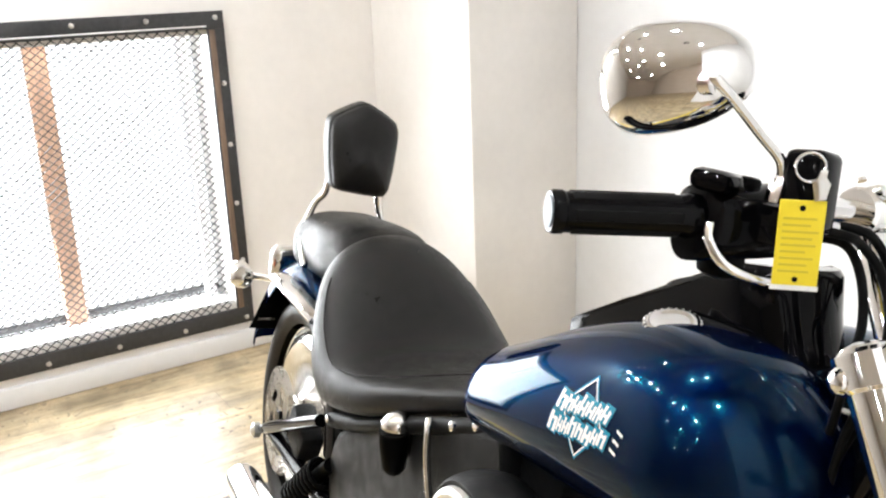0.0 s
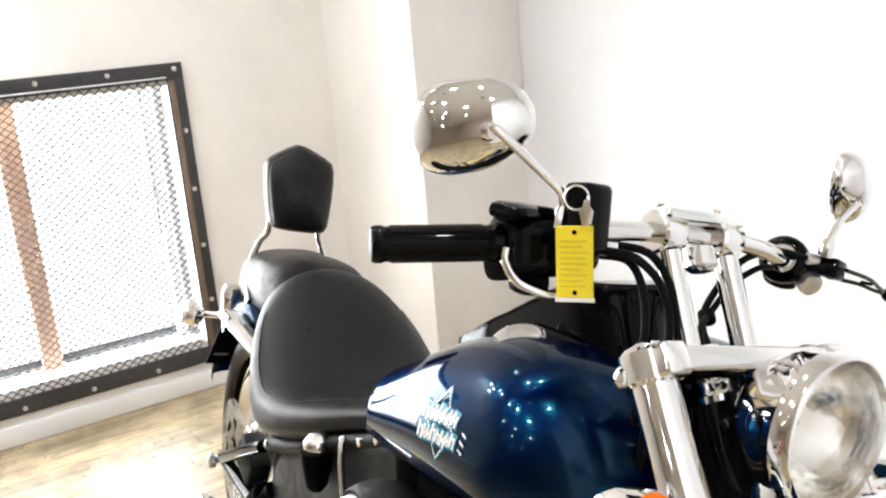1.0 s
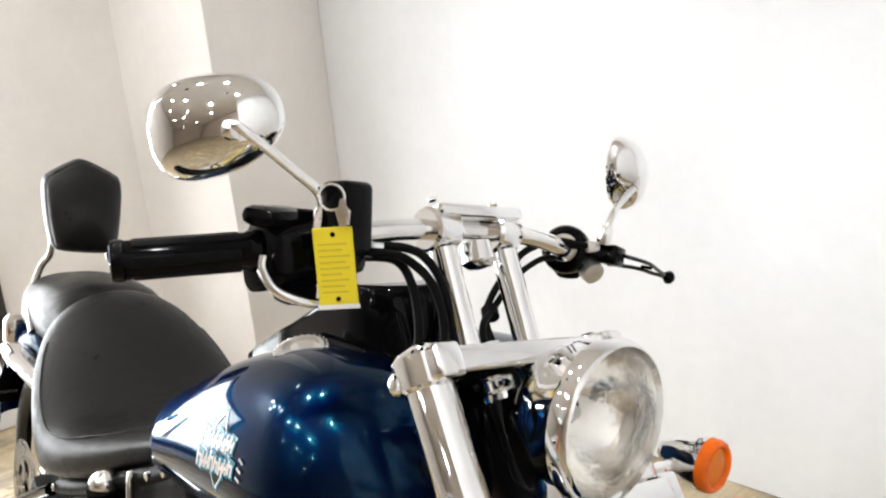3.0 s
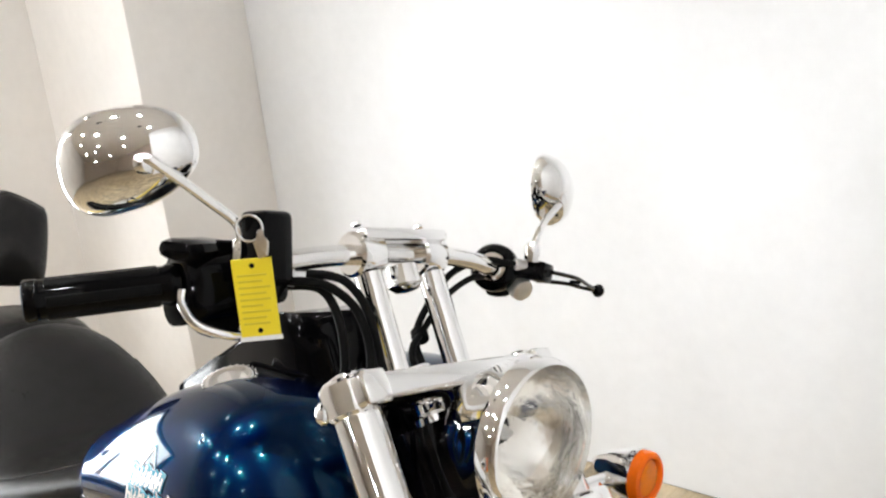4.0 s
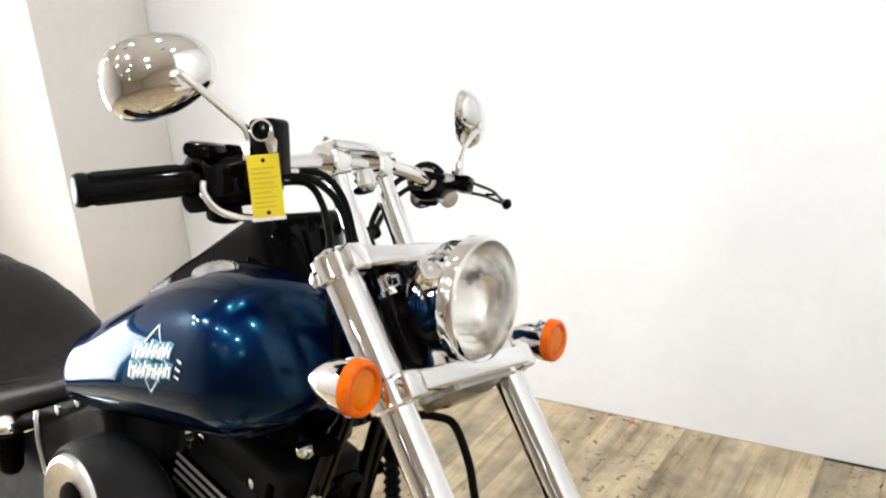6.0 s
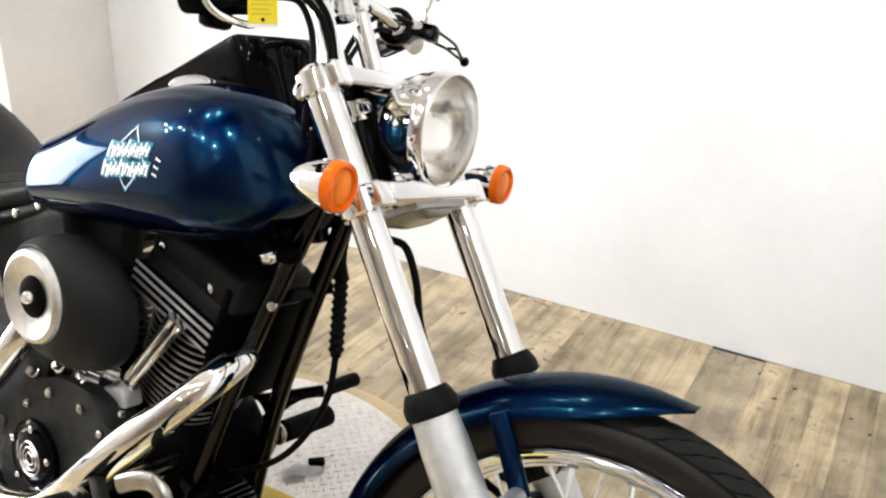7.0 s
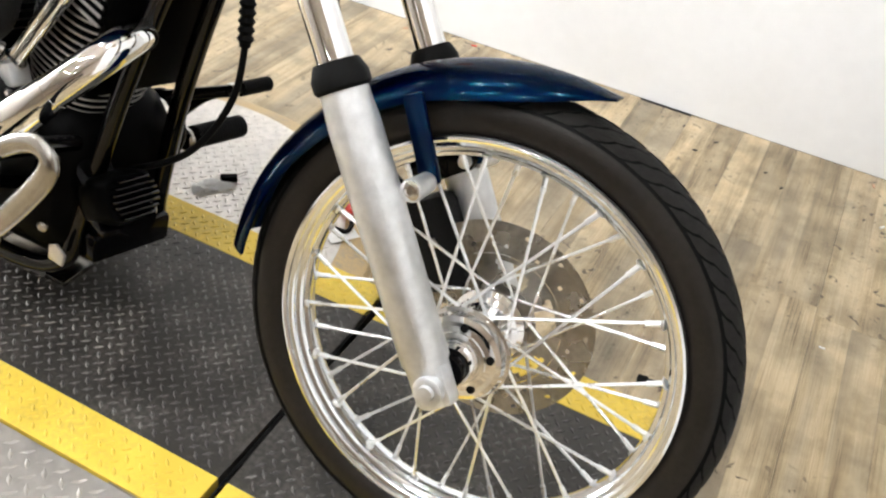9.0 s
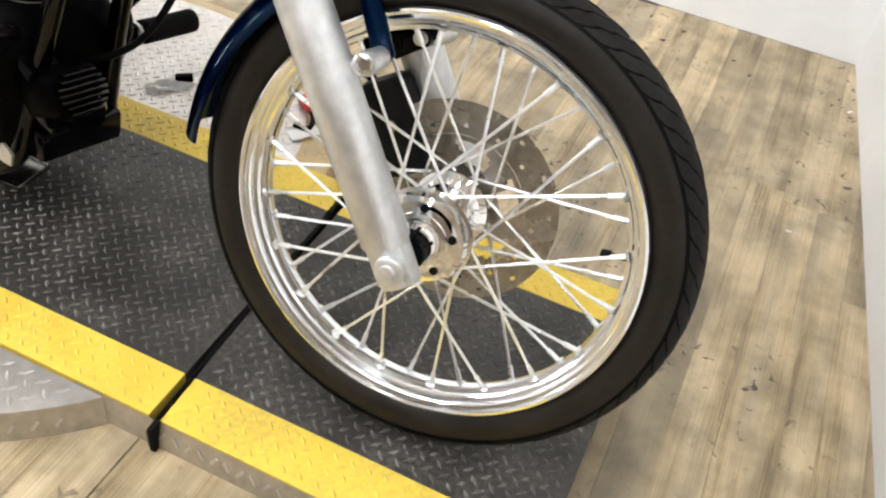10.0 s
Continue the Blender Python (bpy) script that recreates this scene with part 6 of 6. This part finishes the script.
for x0, x1, name in ((LX0, SEAM - 0.006, "deck"), (SEAM + 0.006, LX1, "deck")):
    part(name, box(x1 - x0, LY1 - LY0 - 2 * YS, LT - 0.01, ((x0 + x1) / 2, (LY0 + LY1) / 2, (LT - 0.01) / 2 + 0.01 - 0.005), 0.001, 1), PLATEBLACK, lift, "worn black tread plate deck")
    for y in (LY0 + YS / 2, LY1 - YS / 2):
        part("edge_stripe", box(x1 - x0, YS, LT - 0.01, ((x0 + x1) / 2, y, (LT - 0.01) / 2 + 0.005), 0.001, 1), PLATEYELLOW, lift, "yellow painted tread plate edge")
part("seam_bar", box(0.008, LY1 - LY0 + 0.02, 0.05, m=Matrix.Translation((SEAM, (LY0 + LY1) / 2 - 0.01, LT - 0.030)) @ pose(0, 0, 0, 0, 0, 2)), RUBBER, lift, "black joint between the deck halves")
part("seam_tab", box(0.006, 0.012, 0.036, m=Matrix.Translation((SEAM + 0.006, LY0 - 0.014, LT - 0.030)), bevel=0.002), FRAMEDARK, lift, "small steel tab")


def skirt(name, x0, x1, y, out, material):
    bm = loft([[(x, y, LT - 0.008), (x, y + out, LT - 0.050), (x, y + out * 0.9, 0.001), (x, y, 0.001)] for x in (x0, x1)])
    return part(name, bm, material, lift, "sloping tread plate side skirt")


skirt("side_skirt", -0.40, LX1, LY0 - 0.001, -0.010, PLATEWORN)
skirt("side_skirt", -0.40, LX1, LY1 + 0.001, 0.010, PLATEWORN)
# lugs of paler metal than the skirt: their highlights are put into the colour
bm = bmesh.new()
for k in range(26):
    box(0.016, 0.0045, 0.003, bm=bm, m=aim((-0.25 + 0.0205 * k, LY0 - 0.0065, LT - 0.029), (0, -0.97, 0.23), (1, 0, 0.7 if k % 2 else -0.7)))
tagged(part("skirt_lug", bm, PLATESILVER, lift), kind="stuff")
part("lift_base", box(LX1 - LX0 - 0.06, LY1 - LY0 - 0.05, 0.03, ((LX0 + LX1) / 2, (LY0 + LY1) / 2, 0.0155)), RUBBER, lift, "dark lift base")


def lugs(name, inside, z, material, x0, x1, y0, y1, parent, pitch=0.0180, big=1.0):
    """Tread plate lugs: small raised lens-shaped bars, alternately across and along."""
    vs, fs = [], []
    L, W, Hh = 0.0094 * big, 0.0033 * big, 0.0019 * big
    i = 0
    y = y0
    while y < y1:
        x = x0 + (i % 2) * pitch * 0.7071
        while x < x1:
            if inside(x, y):
                a = radians(45 if i % 2 else -45)
                c, s = math.cos(a), math.sin(a)
                k = len(vs)
                for u, v, h in ((-L, 0, 0), (0, -W, 0), (L, 0, 0), (0, W, 0), (-L * 0.5, 0, Hh), (0, -W * 0.35, Hh), (L * 0.5, 0, Hh), (0, W * 0.35, Hh)):
                    vs.append((x + u * c - v * s, y + u * s + v * c, z + h))
                fs += [(k, k + 1, k + 5, k + 4), (k + 1, k + 2, k + 6, k + 5), (k + 2, k + 3, k + 7, k + 6), (k + 3, k, k + 4, k + 7), (k + 4, k + 5, k + 6, k + 7)]
            x += pitch * 1.4142
        y += pitch * 0.7071
        i += 1
    me = bpy.data.meshes.new(name)
    me.from_pydata(vs, [], fs)
    me.materials.append(material)
    ob = new(name, me)
    ob.parent = parent
    return tagged(ob, kind="stuff")


clear = lambda x, y: abs(x - SEAM) > 0.022
lugs("deck_lug", clear, LT - 0.005, LUGBLACK, -1.6, LX1 - 0.012, LY0 + YS + 0.013, LY1 - YS - 0.008, lift)
lugs("stripe_lug", clear, LT - 0.005, PLATEYELLOW, -1.6, LX1 - 0.012, LY0 + 0.014, LY0 + YS - 0.008, lift)
lugs("stripe_lug", clear, LT - 0.005, PLATEYELLOW, -1.6, LX1 - 0.012, LY1 - YS + 0.012, LY1 - 0.008, lift)

# low worn boards that carry the lift's near side
boards = tagged(new("base_board"), "worn brown timber boards under the edge of the lift", "board")
BT = LT - 0.054
for x0, x1, a, b in ((-1.62, -1.02, 0, 0), (-1.016, -0.62, 0, 0), (-0.616, -0.290, 0, 0), (-0.288, 0.02, 0, 0), (0.023, 0.27, 0, 0)):
    bm = bmesh.new()
    quad = [(x0 + a, -0.62), (x1 + b, -0.62), (x1, LY0 + 0.03), (x0, LY0 + 0.03)]
    panel(quad, BT - 0.001, Matrix.Translation((0, 0, 0.001)), 0.002, bm)
    part("board", bm, WOOD, boards)

# side platforms with rounded ends
# circle segments on both sides of the deck: centre, radius
for s, ys, cx, cy, a in ((1, LY1 + 0.003, -0.86, 0.250, 0.462), (-1, LY0 - 0.003, -0.776, 0.128, 0.566)):
    reach = math.acos((ys - cy) * s / a)
    arc = [math.pi / 2 - reach + 2 * reach * k / 32 for k in range(33)]
    rim = [(cx + a * math.cos(t), cy + s * a * math.sin(t)) for t in arc]
    wide, drop = (0.060, 0.022) if s > 0 else (0.016, 0.046)
    low = [(cx + (a + wide) * math.cos(t), cy + s * (a + wide) * math.sin(t)) for t in arc]
    side = tagged(new("side_platform"), "silver tread plate side platform with a rounded sloping edge", "platform", "side platforms of the lift")
    bm = bmesh.new()
    top = [bm.verts.new((x, y, LT - 0.01)) for x, y in rim]
    bm.faces.new(top)
    bot = [bm.verts.new((x, y, 0.001)) for x, y in rim]
    bm.faces.new(bot)
    for k in range(33):
        bm.faces.new((top[k], top[(k + 1) % 33], bot[(k + 1) % 33], bot[k]))
    part("platform_plate", bm, PLATESILVER, side)
    bm = bmesh.new()
    u = [bm.verts.new((x, y, LT - 0.012)) for x, y in rim]
    v = [bm.verts.new((x, y, LT - 0.012 - drop)) for x, y in low]
    for k in range(32):
        bm.faces.new((u[k], u[k + 1], v[k + 1], v[k]))
    w = [bm.verts.new((x, y, 0.001)) for x, y in low]
    for k in range(32):
        bm.faces.new((v[k], v[k + 1], w[k + 1], w[k]))
    part("platform_skirt", bm, TANREFLECT if s > 0 else PLATEWORN, side, "worn rim tinted tan by the reflected floor" if s > 0 else "")
    # paler than the skirt, to put the highlights of the lugs into colour
    rivets = bmesh.new()
    for k in range(2, 31) if s < 0 else ():
        p, q = Vector((*rim[k], LT - 0.012)), Vector((*low[k], LT - 0.012 - drop))
        d = (Vector(low[k - 1] + (0,)) - Vector(low[k] + (0,))).normalized()
        mid = p * 0.5 + q * 0.5
        out = (q - p).cross(d).normalized()
        if out.z < 0:
            out = -out
        box(0.015, 0.0045, 0.003, bm=rivets, m=aim(mid, out, d + 0.8 * (q - p).normalized()))
    if s < 0:
        tagged(part("skirt_lug", rivets, PLATESILVER, side), kind="stuff")
    lugs("platform_lug", lambda x, y: (x - cx) ** 2 + (y - cy) ** 2 < (a - 0.012) ** 2 and (y - ys) * s > 0.012, LT - 0.01, PLATESILVER, cx - a, cx + a, min(ys, cy + s * a), max(ys, cy + s * a), side, 0.0180 if s > 0 else 0.0225, 1.0 if s > 0 else 1.3)

# ---- small things on the floor and the lift ----
bm = bmesh.new()
sheet = [[bm.verts.new((0.085 * i / 6 - 0.043, 0.040 * j / 4 - 0.020, LT - 0.009 + 0.016 * math.sin(i * 0.75 + j * 0.6) ** 2 * (0.4 + 0.2 * ((i * 7 + j * 3) % 4)))) for j in range(5)] for i in range(7)]
for i in range(6):
    for j in range(4):
        bm.faces.new((sheet[i][j], sheet[i + 1][j], sheet[i + 1][j + 1], sheet[i][j + 1]))
bmesh.ops.solidify(bm, geom=bm.faces[:], thickness=0.0008)
paper = tagged(finish("paper_slip", bm, PAPER), "crumpled white paper slip on the silver platform", "paper")
paper.matrix_world = Matrix.Translation((-0.735, 0.412, 0.0)) @ pose(0, 0, 0, 0, 0, 48)
clip = tagged(new("binder_clip"), "small black metal clip lying on the silver platform", "clip")
clip.matrix_world = Matrix.Translation((-0.722, 0.447, LT - 0.008)) @ pose(0, 0, 0, 0, 0, 40)
part("clip_body", box(0.035, 0.016, 0.014, (0, 0, 0.007), 0.003), BLACKPLASTICSHADE, clip)
part("clip_arm", tube(spline([(0.012, -0.005, 0.010), (0.035, -0.004, 0.018), (0.035, 0.004, 0.018), (0.012, 0.005, 0.010)], 6), 0.0012, 6), STEEL, clip)
strap = tagged(new("tie_down_strap"), "red plastic buckle with a white tag and black cord", "strap")
strap.matrix_world = Matrix.Translation((-0.472, 0.502, LT - 0.008)) @ pose(0, 0, 0, 0, 0, -35)
part("buckle", box(0.05, 0.022, 0.018, (0, 0, 0.010), 0.006, 3), REDPLASTIC, strap)
part("cord", tube(spline([(0.02, 0, 0.006), (0.05, -0.01, 0.006), (0.07, -0.03, 0.006), (0.05, -0.05, 0.006)], 6), 0.005, 8), RUBBER, strap)
part("paper_tag", box(0.03, 0.06, 0.001, (0.075, -0.04, 0.002)), PAPER, strap)
stick = tagged(finish("white_peg", box(0.028, 0.004, 0.004, bevel=0.001), PAPER), "small white plastic peg on the black deck", "peg")
stick.matrix_world = Matrix.Translation((-0.044, -0.088, LT - 0.0015)) @ pose(0, 0, 0, 0, 0, 20)
block = tagged(finish("plate_offcut", box(0.17, 0.075, 0.010, bevel=0.002), PEDALMETAL), "dull metal plate lying under the engine", "plate")
block.matrix_world = Matrix.Translation((-0.825, 0.055, LT + 0.001)) @ pose(0, 0, 0, 0, 0, 0)
for x, y, r, c in ((-0.68, 1.585, 12, REDPLASTIC), (0.515, 1.555, 100, WOODPOST), (0.30, 1.38, 70, FRAMEDARK), (0.25, 1.43, 35, FRAMEDARK), (0.10, 1.50, 50, FRAMEDARK), (0.06, 1.42, 20, FRAMEDARK), (0.555, 1.36, 60, PAPER), (0.485, 0.804, 0, PAPER), (0.0, 1.53, 80, FRAMEDARK), (-0.80, 1.56, 5, FRAMEDARK), (-0.90, 1.55, 40, WOODPOST)):
    w = random.uniform(0.004, 0.009)
    chip = tagged(finish("floor_chip", box(w * 2.2, w * 0.8, 0.003, bevel=0.001, seg=1), c), "small scrap lying on the plank floor", "scrap", "scraps on the floor")
    chip.matrix_world = Matrix.Translation((x, y, 0.0015)) @ pose(0, 0, 0, 0, 0, r)

# ---- lamps: small ceiling spots ----
HOUSING = mat("lamp_housing", (0.05, 0.05, 0.05), 0.4)
for x, y, z, power in LAMPS:
    lamp = tagged(new("ceiling_spot"), "small black ceiling spot lamp with a round opening", "lamp", "ceiling spots")
    lamp.matrix_world = Matrix.Translation((x, y, z))
    part("lamp_can", lathe([(0.16, 0.0), (0.16, 0.06), (0.02, 0.06), (0.02, 0.055), (0.12, 0.05), (0.12, 0.0)], Matrix(), 20), HOUSING, lamp)
    part("lamp_rod", tube([(0, 0, 0.158), (0, 0, TOP - z + 0.002)], 0.008, 8), HOUSING, lamp)
    # those over the motorcycle sit deeper in their cans
    spot_bulb((x, y, z + (0.060 if y > -0.5 and z > 2.8 else 0.034)), power, 0.042)

for place, target, power in WALL_SPOTS:
    x, y, z = place
    lamp = tagged(new("ceiling_spot"), "black ceiling spot lamp turned to the wall", "lamp", "ceiling spots")
    lamp.matrix_world = Matrix.Translation(place)
    turn = look((0, 0, 0), Vector(target) - Vector(place))
    part("lamp_can", lathe([(0.14, 0.0), (0.14, 0.05), (0.02, 0.06), (0.02, 0.055), (0.12, 0.045), (0.12, 0.0)], turn, 20), HOUSING, lamp)
    part("lamp_rod", tube([turn @ Vector((0, 0, 0.10)), (0, 0, TOP - z + 0.002)], 0.008, 8), HOUSING, lamp)
    aimed_bulb(place, target, power)

# ---- floor of separate planks ----
floor = structure("floor", box(FX + 2.2 - WX + 0.4, WY - BY + 0.4, 0.1, ((FX + 2.2 + WX) / 2, (WY + BY) / 2, -0.0545)), FRAMEDARK, "wood-look plank floor with worn grey-brown grain", "floor")
PW, PL, TH = 0.152, 1.22, 0.004
rng = random.Random(4)
meshes = {}


def plank_mesh(L):
    key = round(L, 3)
    if key not in meshes:
        bm = box(PW - 0.0004, L - 0.0004, TH, bevel=0.0005, seg=1)
        me = bpy.data.meshes.new("plank")
        bm.to_mesh(me)
        bm.free()
        me.materials.append(WOOD)
        meshes[key] = me
    return meshes[key]


x = WX + PW / 2
while x < FX + 2.4:
    y = BY - rng.uniform(0, PL)
    while y < WY:
        a, b = max(y, BY), min(y + PL, WY - 0.002)
        if b - a > 0.03:
            ob = new("plank", plank_mesh(b - a))
            ob.location = (x, (a + b) / 2, -TH / 2)
            ob.parent = floor
        y += PL
    x += PW
